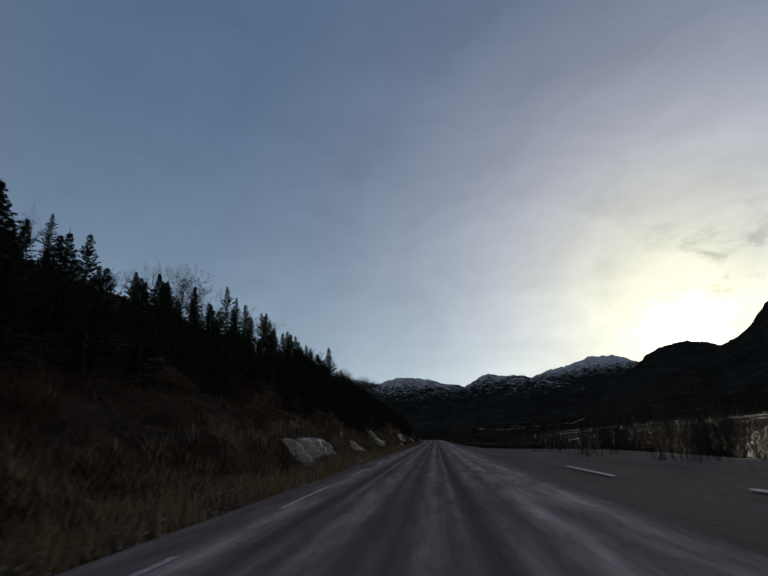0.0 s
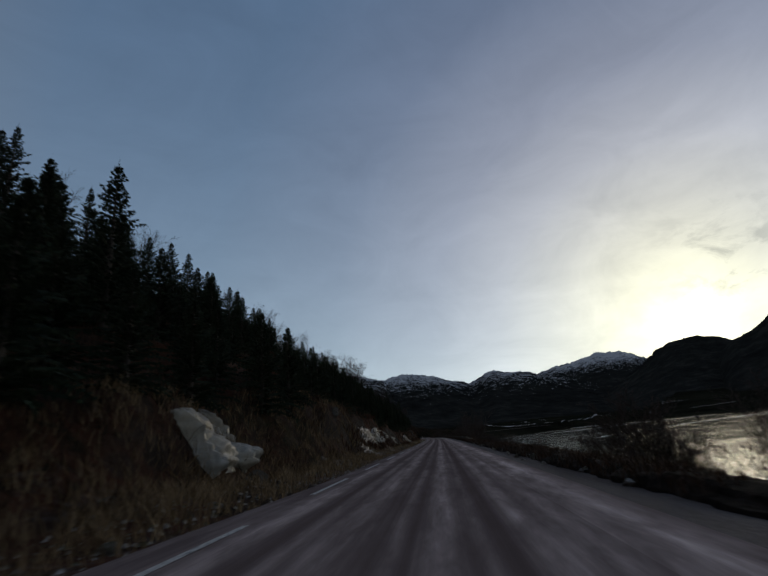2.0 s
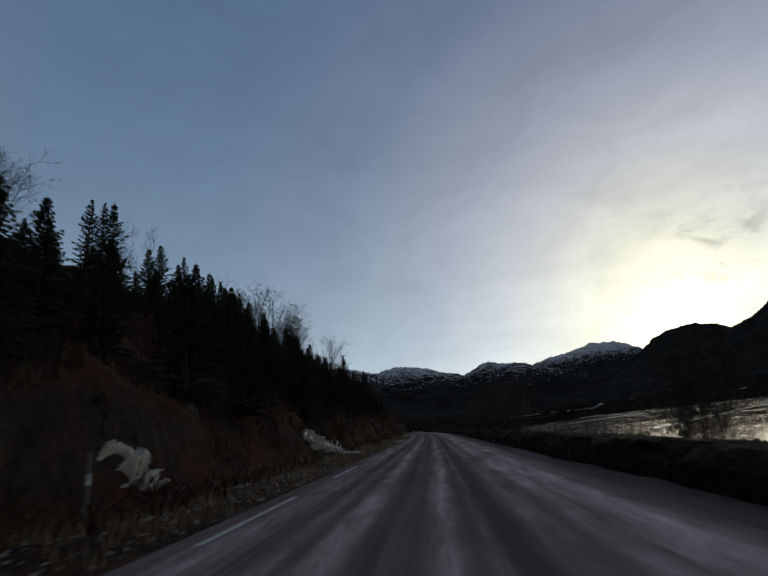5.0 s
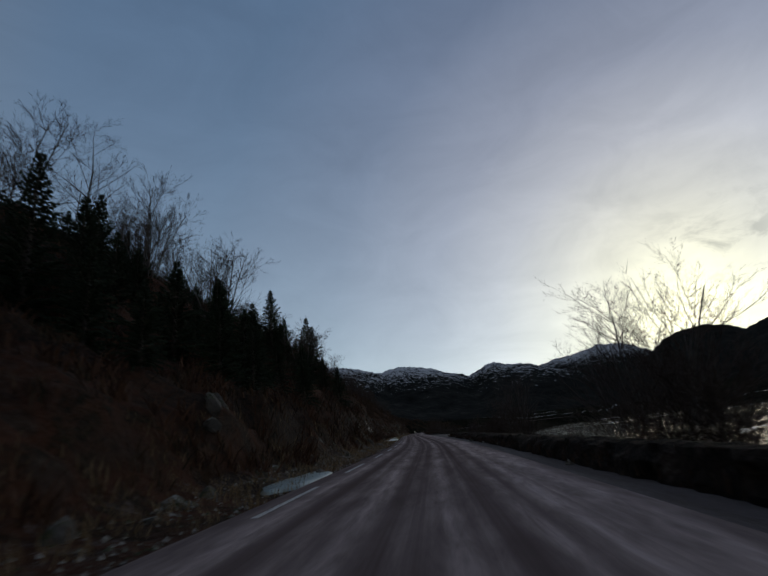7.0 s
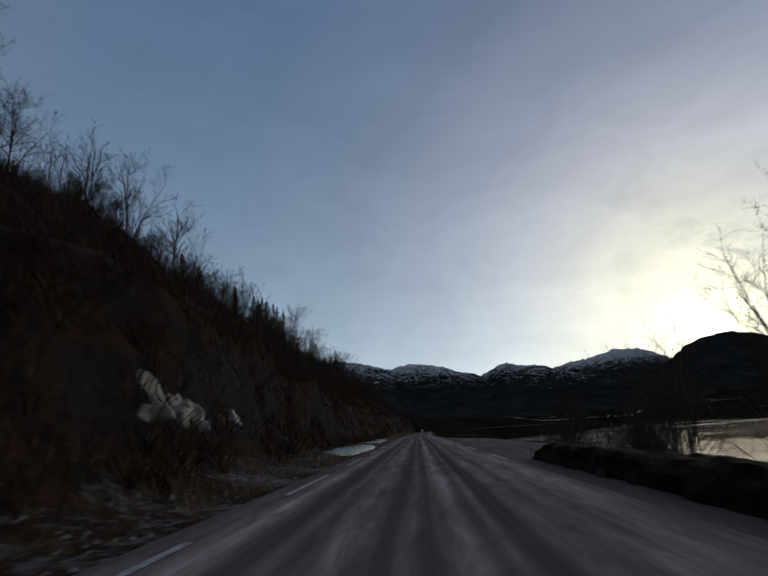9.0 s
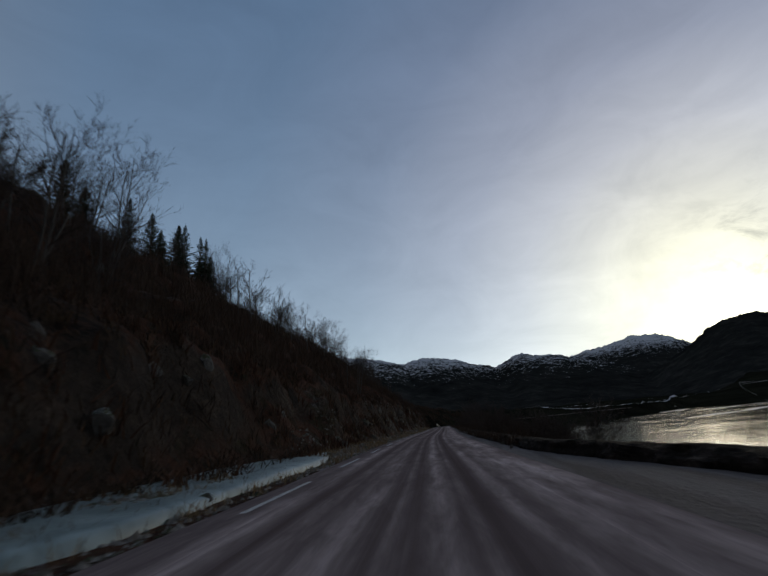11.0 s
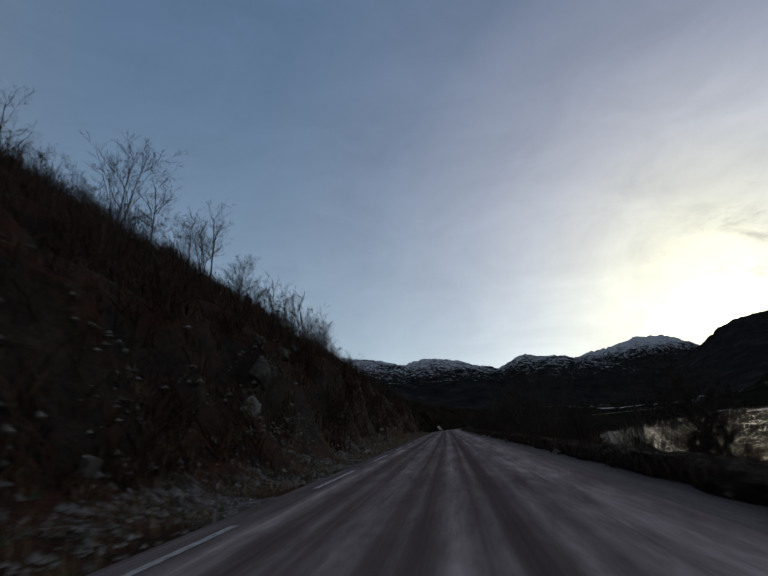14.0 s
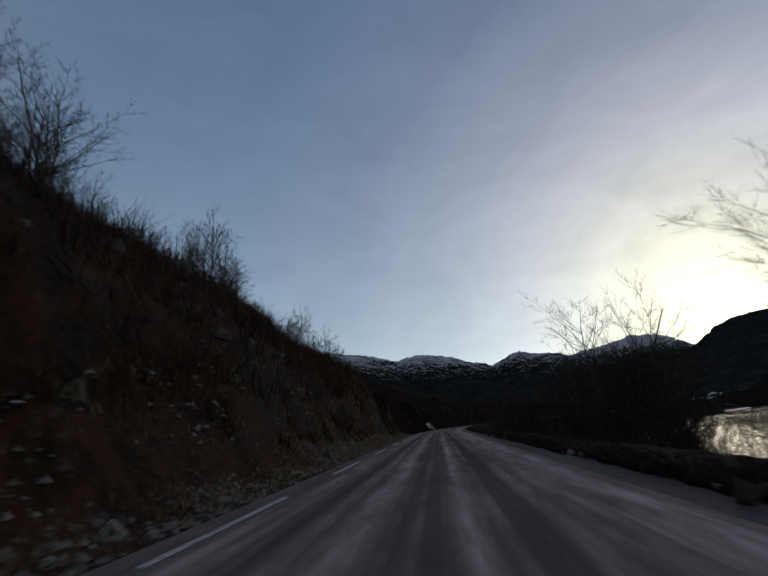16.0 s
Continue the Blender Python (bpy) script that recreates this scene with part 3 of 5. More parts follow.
lake = mesh_object("lake_water", np.column_stack([mx.ravel(), my.ravel(), np.full(mx.size, LAKE)]), grid_faces(len(ly), len(lx)), WATER)
tagged(lake, "dark rippled lake mirroring the bright evening sky", "lake", kind="structure")


def lake_strip(name, x0, y0, x1, y1, width, seed, lift=0.05):
    """A thin crooked floe of snow-dusted ice afloat on the lake."""
    a = np.linspace(0, 1, 90)
    wob = fractal(a * 9, a * 0 + seed, 4, seed) * 0.05 * math.hypot(x1 - x0, y1 - y0)
    nx, ny = -(y1 - y0), x1 - x0
    k = math.hypot(nx, ny)
    nx, ny = nx / k, ny / k
    wid = width * np.clip(0.55 + fractal(a * 26, a * 0 + seed + 5, 3, seed + 2) * 2.4, 0.04, 2) * np.minimum(1, np.minimum(a, 1 - a) * 12 + 0.02)
    vs = []
    for t, o, w in zip(a, wob, wid):
        cx_, cy_ = x0 + (x1 - x0) * t + nx * o, y0 + (y1 - y0) * t + ny * o
        for f, z in ((-1.02, -0.05), (-1, lift), (1, lift), (1.02, -0.05)):
            vs.append((cx_ + nx * w * f, cy_ + ny * w * f, LAKE + z))
    ob = mesh_object(name, vs, grid_faces(90, 4), SNOW, False)
    return tagged(ob, "thin crooked rim of snowy ice on the lake", "ice", "ice rims on the lake")


lake_strip("lake_ice_rim", 60, 232, 150, 330, 1.5, 3)
lake_strip("lake_ice_rim", 150, 330, 330, 470, 2.2, 7)
lake_strip("lake_ice_rim", 90, 420, 420, 700, 3.5, 11)
lake_strip("lake_ice_rim", 160, 560, 520, 860, 5.0, 13)
lake_strip("lake_ice_rim", 60, 520, 260, 720, 4.0, 17)


GROUND_Z = gz.reshape(gx.shape)


def lying_z(x, y):
    """Height of the ground sheet itself between its corners."""
    i = np.clip(np.searchsorted(GX, x) - 1, 0, len(GX) - 2)
    j = np.clip(np.searchsorted(GY, y) - 1, 0, len(GY) - 2)
    fx, fy = (x - GX[i]) / (GX[i + 1] - GX[i]), (y - GY[j]) / (GY[j + 1] - GY[j])
    low = GROUND_Z[j, i] * (1 - fx) + GROUND_Z[j, i + 1] * fx
    return low * (1 - fy) + (GROUND_Z[j + 1, i] * (1 - fx) + GROUND_Z[j + 1, i + 1] * fx) * fy


def field_strip(az0, az1, rise0, rise1, width, seed):
    """A snow-covered track that climbs along the far shore, between two bearings and at a rise in degrees over the road."""
    a = np.linspace(0, 1, 80)
    az = np.radians(az0 + (az1 - az0) * a)
    rise = rise0 + (rise1 - rise0) * a + fractal(a * 5, a * 0 + seed, 3, seed) * 0.25
    reach = np.arange(430, 2000, 6.0)
    px, py = reach[None, :] * np.sin(az)[:, None], 100 + reach[None, :] * np.cos(az)[:, None]
    up = np.degrees(np.arctan2(lying_z(px.ravel(), py.ravel()).reshape(px.shape) - 1.25, reach[None, :]))
    d = reach[(up >= rise[:, None]).argmax(1)]
    d = np.convolve(np.pad(d, 4, mode="edge"), np.ones(9) / 9, mode="valid")
    wid = width * np.clip(0.7 + fractal(a * 20, a * 0 + seed, 3, seed + 1) * 2.2, 0.15, 2) * np.minimum(1, np.minimum(a, 1 - a) * 9 + 0.02)
    vs = []
    for k in range(len(a)):
        for f in (-1, -0.3, 0.3, 1):
            vs.append(((d[k] + f * wid[k]) * math.sin(az[k]), 100 + (d[k] + f * wid[k]) * math.cos(az[k]), 0))
    vs = np.array(vs)
    vs[:, 2] = np.maximum(lying_z(vs[:, 0], vs[:, 1]), LAKE) + 1.2
    ob = mesh_object("snowy_track", vs, grid_faces(len(a), 4, True), SNOW)
    return tagged(ob, "narrow snow-covered track along the far shore", "track", "snowy tracks on the far shore")


# ---- mountains ----
COVER = {h: mountain_cover(h) for h in (230, 360, 430)}


def mountain(ridge_line, d, depth, snow, label, seed):
    """A mountain d metres off whose ridge runs through (azimuth, elevation) in degrees as seen from the road's start, and whose face falls
    over depth metres towards the lake."""
    na, nr = 330, 84
    a = np.linspace(ridge_line[0][0], ridge_line[-1][0], na)
    r = np.concatenate([np.linspace(d - depth, d, 66), np.linspace(d, d + depth * 0.35, nr - 66 + 1)[1:]])
    aa, rr = np.meshgrid(a, r)
    x, y = rr * np.sin(np.radians(aa)), rr * np.cos(np.radians(aa))
    line_ = np.interp(a, [q[0] for q in ridge_line], [q[1] for q in ridge_line])
    wide = max(3, int(0.5 / (a[1] - a[0]))) | 1
    line_ = line_ * smooth(0, 0.1, np.linspace(0, 1, na)) * smooth(0, 0.1, np.linspace(1, 0, na))
    line_ = np.convolve(np.pad(line_, wide // 2, mode="edge"), np.ones(wide) / wide, mode="valid")
    # the crest line is broken by small knolls and gullies
    ridge = line_[None, :] + 0.30 * fractal(aa * 1.3, aa * 0 + seed, 5, seed) + 0.30 * np.abs(fractal(aa * 3.6, aa * 0 + 2.0, 4, seed + 2)) - 0.06
    t = np.clip((rr - (d - depth)) / depth, 0, 1)
    front = np.where(rr <= d, 0.10 * t + 0.90 * t ** 1.55, np.clip(1 - (rr - d) / (depth * 0.35), 0, 1) ** 0.7)
    z = d * np.tan(np.radians(np.clip(ridge, 0, 40))) * front
    gully = fractal(x * 0.0032, y * 0.0032, 6, seed) * 0.42 + np.abs(fractal(x * 0.011, y * 0.011, 5, seed + 9)) * 0.2 - 0.03
    z = z * (1 + gully * (1 - t ** 4) * smooth(0, 0.25, t)) - 24 * (1 - t) - 4
    z = z + np.abs(fractal(x * 0.03, y * 0.03, 4, seed + 3)) * 0.008 * d * t
    ob = mesh_object("mountain", np.column_stack([x.ravel(), y.ravel(), z.ravel()]), grid_faces(nr, na), COVER[snow])
    return tagged(ob, label, "mountain", "mountains round the lake")


mountain([(-32, 4), (-22, 8.3), (-14, 8.5), (-10.2, 7.95), (-8.1, 7.65), (-6.2, 7.0), (-3, 5.5), (1, 2.5)], 2430, 1600, 230, "dark rocky mountain with snow specks along its top", 51)
mountain([(-11, 3), (-6.3, 6.9), (-4.8, 7.3), (-3.3, 7.46), (-1.7, 7.4), (0, 6.95), (2, 6.3), (4.3, 5.55), (7, 4.5), (11, 2.5)], 2660, 1700, 230, "rounded dark mountain dusted with snow at its top", 61)
mountain([(0, 3), (4.2, 5.4), (5.3, 5.95), (6.8, 6.6), (7.7, 6.7), (8.6, 6.45), (11.6, 6.0), (12.7, 5.7), (15, 5), (21, 3)], 2720, 1700, 230, "dark mountain with a snowy notch side", 71)
mountain([(8, 4), (12.6, 5.7), (13.3, 6.0), (15.6, 6.35), (18.2, 6.9), (19.2, 7.12), (20.8, 7.0), (22.4, 6.55), (23.1, 6.15), (24, 5.6), (26, 4.5), (29, 3)], 4300, 2500, 360, "far mountain with a broad snowfield on its top", 81)
mountain([(12, 0.5), (18, 2.3), (22.5, 4.8), (23.8, 5.65), (24.8, 6.45), (26.1, 7.0), (27.3, 7.17), (28.6, 7.2), (30.7, 6.7), (31.3, 6.3), (33, 5), (40, 3)], 2300, 1300, 430, "dark steep mountain below the low sun", 91)
mountain([(27, 3), (31.3, 6.2), (32.3, 6.45), (33.2, 6.97), (34.2, 7.55), (35, 8.5), (36.2, 9.6), (39, 11.5), (44, 13), (50, 13), (60, 9)], 1900, 1100, 430, "high dark mountain with a steep flank", 101)
mountain([(50, 6), (62, 11), (78, 13), (95, 12), (112, 6)], 2100, 1200, 430, "high dark mountain ridge", 111)

field_strip(5, 19, -0.08, 0.1, 1.8, 3)
field_strip(18, 28.5, 0.1, 1.1, 2.4, 5)
field_strip(17, 27, 0.75, 1.05, 1.8, 8)
field_strip(28.5, 33, 0.1, 0.35, 2.6, 9)
field_strip(9, 15, 0.35, 0.5, 1.4, 12)

# ---- stone bank along the lake side ----
def bank(s0, s1, u0):
    """A low bank of earth and stones between the shoulder and the lake, with an uneven frosted top and blunt ends."""
    ss_ = np.arange(s0, s1 + 0.01, 0.2)
    prof = [(0.34, -0.25), (0.22, 0.06), (0.10, 0.24), (-0.02, 0.42), (-0.14, 0.52), (-0.34, 0.56), (-0.58, 0.55), (-0.82, 0.42), (-1.2, -0.2), (-2.2, -1.1)]
    n = len(ss_)
    end = np.minimum(1.0, 0.35 + 0.65 * np.minimum(np.arange(n), np.arange(n)[::-1]) / 4)
    us, zs = np.empty((n, len(prof))), np.empty((n, len(prof)))
    for j, (du, z) in enumerate(prof):
        lump = fractal(ss_ * 0.9, ss_ * 0 + j * 0.55, 4, 14)
        stone = 0.22 - np.abs(fractal(ss_ * 1.6, ss_ * 0 + j * 0.8, 3, 24)) * 1.6
        us[:, j] = u0(ss_) + du * 0.72 + lump * 0.3 + stone * 0.24 + fractal(ss_ * 4.1, ss_ * 0 + j * 1.7, 3, 34) * 0.11
        zs[:, j] = np.where(z > 0, 0.66 * z * end * (0.42 + 0.58 * smooth(78, 92, ss_) - 0.45 * smooth(190, 200, ss_)), z) * (1 + 0.35 * fractal(ss_ * 0.12, ss_ * 0, 2, 4)) + lump * 0.13 + stone * 0.11 + fractal(ss_ * 4.7, ss_ * 0 + j * 1.9, 3, 38) * 0.09
    x, y = world_xy(np.repeat(ss_, len(prof)), us.ravel())
    ob = mesh_object("stone_bank", np.column_stack([x, y, zs.ravel()]), grid_faces(n, len(prof)), BANK, False)
    return tagged(ob, "low bank of earth and stones between road and lake", "bank", "roadside banks", "structure")


bank_a = bank(24, 178, lambda s: -2.55 - 1.9 * (1 - smooth(24, 42, s)))
bank_b = bank(206, 420, lambda s: -2.6 - 1.4 * (1 - smooth(206, 216, s)))


# ---- rocks ----
def rock_mesh(name, seed, material, flat=0.75, cuts=7):
    """A boulder: a ball cut by random planes, with worn edges."""
    r = random.Random(seed)
    bm = bmesh.new()
    bmesh.ops.create_icosphere(bm, subdivisions=3, radius=1.0)
    planes = []
    for _ in range(cuts):
        n = Vector((r.uniform(-1, 1), r.uniform(-1, 1), r.uniform(-0.7, 1))).normalized()
        planes.append((n, r.uniform(0.32, 0.72)))
    for v in bm.verts:
        for n, d in planes:
            over = v.co.dot(n) - d
            if over > 0:
                v.co -= n * over * 0.97
        v.co *= 1 + 0.10 * noise.noise(v.co * 2.3 + Vector((seed, 0, 0))) + 0.04 * noise.noise(v.co * 6 + Vector((0, seed, 0)))
        v.co.z *= flat
    me = bpy.data.meshes.new(name)
    bm.to_mesh(me)
    bm.free()
    me.materials.append(material)
    return me


ROCKS = [rock_mesh("rock", k, ROCK, 0.65 + 0.12 * (k % 4), 13 + k % 4) for k in range(8)]
PALE = [rock_mesh("pale_rock", 20 + k, PALE_ROCK, 0.6 + 0.1 * k, 13) for k in range(3)]
pick = random.Random(5)


def place_rock(s, u, size, pale=False, sink=0.3, tall=1.0, name="boulder"):
    ob = new(name, pick.choice(PALE if pale else ROCKS))
    p = su_point(s, u)
    k = size * pick.uniform(0.75, 1.25)
    ob.matrix_world = Matrix.LocRotScale(p + Vector((0, 0, k * (0.6 - sink) * tall * 0.7)), Euler((pick.uniform(-0.3, 0.3), pick.uniform(-0.3, 0.3), pick.uniform(0, 6.3))),
                                         (k * pick.uniform(0.8, 1.4), k, k * tall))
    return tagged(ob, "pale frosted boulder on the verge" if pale else "dark mossy boulder half sunk in the slope", "boulder", "boulders by the road")


for k in range(120):  # boulders and outcrops of the rock face
    s = pick.uniform(-8, 345)
    place_rock(s, float(hill(s, 1)) + 1.8 * pick.random() ** 1.6 - 0.1, pick.uniform(0.18, 0.5), pick.random() < 0.12, 0.8, pick.uniform(0.8, 1.4))
for k in range(110):  # crags and blocks on the steep slope
    s = pick.uniform(150, 345)
    place_rock(s, float(hill(s, 1)) + 1.2 + 13 * pick.random() ** 1.4, pick.uniform(0.2, 0.62), pick.random() < 0.02, 0.85, pick.uniform(0.8, 1.3), "crag")
for k in range(60):  # fallen stones on the verge
    s = pick.uniform(-5, 345)
    place_rock(s, pick.uniform(3.4, 4.4), pick.uniform(0.07, 0.22), pick.random() < 0.4, 0.25, 1.0, "verge_stone")
for k in range(90):  # stones set in the lake-side bank
    s = pick.choice((pick.uniform(34, 180), pick.uniform(216, 335)))
    base = -2.3 - (1.9 * (1 - float(smooth(24, 42, s))) if s < 190 else 0)
    ob = place_rock(s, base + pick.uniform(-0.12, 0.2), pick.uniform(0.05, 0.13), pick.random() < 0.45, 0.3, 1.0, "bank_stone")
    ob.location.z = pick.uniform(-0.02, 0.12)


for k in range(16):  # pale stones fallen together on the slope
    place_rock(pick.uniform(163.5, 169.0), pick.uniform(4.3, 6.0), pick.uniform(0.08, 0.2), True, 0.3, 0.7, "fallen_stone")
for s, u, size, tall in ((291.4, 4.9, 0.75, 0.75), (300.4, 5.4, 0.65, 0.9), (302.6, 5.9, 0.6, 1.1), (228.6, 5.2, 0.5, 1.0), (240.5, 5.6, 0.5, 0.9)):
    place_rock(s, u, size, False, 0.55, tall, "large_boulder")


# ---- frozen seeps on the rock face ----
def icefall(s0, s1, z_top, z_bot, bulge, seed, label="pale bulging icefall frozen over the roadside rock", slant=0.0, ragged=0.75, material=ICE):
    """Ice that has run down the rock: rounded columns that thicken downwards and taper off at a ragged rim."""
    span, drop = s1 - s0, z_top - z_bot
    na, nb = int(min(90, 22 + span * 8)), 40
    r = random.Random(seed)
    a, b = np.meshgrid(np.linspace(-0.12, 1.12, na), np.linspace(-0.12, 1.1, nb), indexing="ij")  # b: 0 at the top, 1 at the foot
    z = z_top - drop * b + slant * (a - 0.5)
    s = s0 + span * a + 0.12 * fractal(a * 9, b * 5, 3, seed)
    # where the rock stands at that height
    us = np.arange(float(hill((s0 + s1) / 2, 1)) - 0.35, 13.0, 0.16)
    at_s, at_u = np.repeat(s.ravel(), len(us)), np.tile(us, s.size)
    h = height(*world_xy(at_s, at_u), (at_s, at_u)).reshape(-1, len(us))
    hit = h >= np.maximum(z.ravel(), 0.02)[:, None]
    wall = np.where(hit.any(1), us[hit.argmax(1)], 13.0).reshape(s.shape)
    run = np.zeros_like(a)
    for _ in range(max(5, int(span * 2.2))):
        c, w, k, start, end = r.uniform(0, 1), r.uniform(0.10, 0.30) / span, r.uniform(0.5, 1.0), r.uniform(-0.1, 0.5), r.uniform(0.75, 1.15)
        lane = np.exp(-((a - c - 0.02 * np.sin(b * 6 + c * 40)) / w) ** 2)
        run = np.maximum(run, k * lane * smooth(start - 0.05, start + 0.2, b) * (1 - smooth(end - 0.12, end + 0.04, b)) * (0.55 + 0.45 * b))
    rag = fractal(a * span * 0.75, b * 1.8, 4, seed) * 0.9
    body = smooth(0.0, 0.22, np.minimum(np.minimum(a, 1 - a) * span * 0.35, np.minimum(b * 0.9, (1 - b) * 0.7)) + rag * ragged + 0.01)
    lump = fractal(a * span * 1.3, b * drop * 1.4, 4, seed + 4) * 0.34
    out = body * (0.22 + lump) * bulge + run * 0.55 * bulge * np.clip(body * 1.4, 0, 1) - 0.55 * (1 - smooth(0, 0.5, body + run * 0.5))
    x, y = world_xy(s.ravel(), (wall - out).ravel())
    vs = np.column_stack([x, y, np.maximum(z.ravel(), -0.15)])
    centre = vs.mean(axis=0)
    ob = mesh_object("icefall", vs - centre, grid_faces(na, nb, True), material)
    ob.location = centre
    return tagged(ob, label, "icefall", "icefalls beside the road")


icefall(20.3, 24.6, 1.6, -0.1, 1.1, 1, "large smooth dome of grey ice on the verge", 0.0, 0.3)
icefall(24.9, 27.8, 1.6, -0.1, 1.1, 2, "large smooth dome of grey ice on the verge", 0.0, 0.3)
icefall(34.0, 36.8, 1.4, -0.1, 1.0, 4, "rounded lump of grey ice on the verge", 0.0, 0.3)
icefall(47.6, 51.8, 2.4, 0.1, 1.0, 5, "large pale icefall hanging over dark rock", 0.5, 0.25)
icefall(65.4, 68.6, 0.85, -0.1, 0.5, 16, "low slanting slab of grey ice at the rock's foot", -0.5, 0.12, GREY_ICE)
icefall(70.0, 80.0, 2.05, 0.45, 0.4, 20, "dull grey ice running down dark rock", 0.0, 0.6, GREY_ICE)
for s0, s1, top, foot, k in ((69.4, 71.4, 1.9, 0.7, 17), (71.8, 73.6, 2.0, 0.35, 18), (74.4, 75.8, 2.0, 0.5, 6), (76.4, 79.0, 2.0, 0.55, 7)):
    icefall(s0, s1, top, foot, 0.45, k, "pale grey ice in upright columns on dark rock", 0.0, 0.4)
icefall(94.0, 96.4, 0.95, 0.0, 0.45, 8, "grey ice in upright columns on the rock", -0.6, 0.4)
icefall(83.6, 85.8, 2.7, 1.7, 0.5, 9, "grey ice in upright columns on the rock", -0.4, 0.4)
icefall(83.2, 87.4, 2.2, 0.5, 0.8, 19, "pale bulging icefall frozen over the roadside rock", -0.3, 0.4)
icefall(100.6, 102.6, 1.2, 0.1, 0.4, 12, slant=-0.4)
icefall(112, 119, 1.15, -0.1, 0.9, 11, label="smooth slanting slab of white ice by the verge", slant=-0.7)
icefall(173.6, 176.8, 2.1, 0.9, 0.45, 13, "dull slanting sheet of ice on the rock face", -0.4, 0.45, GREY_ICE)
icefall(177.2, 179.0, 1.8, 1.1, 0.4, 14, "dull lump of ice on the rock face", -0.2, 0.45, GREY_ICE)
icefall(366, 369.5, 1.0, -0.1, 0.8, 15)


def ice_pool(s0, s1, u0, u1, seed, z=0.05, tilt=0.0, material=POOL, label="blue-green sheet of ice frozen on the verge"):
    """Meltwater frozen flat on the verge: a low crusted sheet with a wandering rim."""
    vs = [(*map(float, world_xy((s0 + s1) / 2, (u0 + u1) / 2)), z + 0.07)]
    n = 56
    for ring, up in ((0.55, 0.065), (0.9, 0.045), (1.0, 0.0), (1.02, -0.25)):
        for k in range(n):
            w = 2 * math.pi * k / n
            wob = 1 + 0.28 * noise.noise(Vector((math.cos(w) * 1.6, math.sin(w) * 1.6, seed)))
            s = (s0 + s1) / 2 + math.cos(w) * ring * wob * (s1 - s0) / 2
            u = (u0 + u1) / 2 + math.sin(w) * ring * wob * (u1 - u0) / 2
            x, y = world_xy(s, u)
            vs.append((float(x), float(y), z + up + tilt * (u - u0) + 0.03 * noise.noise(Vector((x * 0.8, y * 0.8, seed)))))
    fs = [(0, 1 + k, 1 + (k + 1) % n) for k in range(n)]
    for ring in range(3):
        o = 1 + ring * n
        fs += [(o + k, o + n + k, o + n + (k + 1) % n, o + (k + 1) % n) for k in range(n)]
    ob = mesh_object("ice_sheet", vs, fs, material)
    return tagged(ob, label, "ice sheet", "ice sheets on the verge")


ice_pool(138.6, 143.6, 3.0, 4.2, 2, -0.06)
ice_pool(186, 200, 3.3, 5.2, 3, 0.03, 0.04)
ice_pool(203, 222, 3.5, 6.2, 4, 0.03, 0.05)
ice_pool(20, 33, 3.9, 5.6, 6, 0.02, 0.02, ICE, "low grey apron of ice spread over the verge")

# ---- trees ----
def tube(verts, faces, pts, radii, sides):
    """Adds a tapering tube through pts."""
    base = len(verts)
    for i, (p, r) in enumerate(zip(pts, radii)):
        d = (pts[min(i + 1, len(pts) - 1)] - pts[max(i - 1, 0)]).normalized()
        a = d.orthogonal().normalized()
        b = d.cross(a)
        for k in range(sides):
            w = 2 * math.pi * k / sides
            verts.append(p + (a * math.cos(w) + b * math.sin(w)) * r)
    for i in range(len(pts) - 1):
        for k in range(sides):
            o = base + i * sides
            faces.append((o + k, o + (k + 1) % sides, o + sides + (k + 1) % sides, o + sides + k))


def list_mesh(name, verts, faces, material, smooth_faces=False):
    me = bpy.data.meshes.new(name)
    me.from_pydata([tuple(v) for v in verts], [], faces)
    me.materials.append(material)
    if smooth_faces:
        me.polygons.foreach_set("use_smooth", [True] * len(me.polygons))
    return me


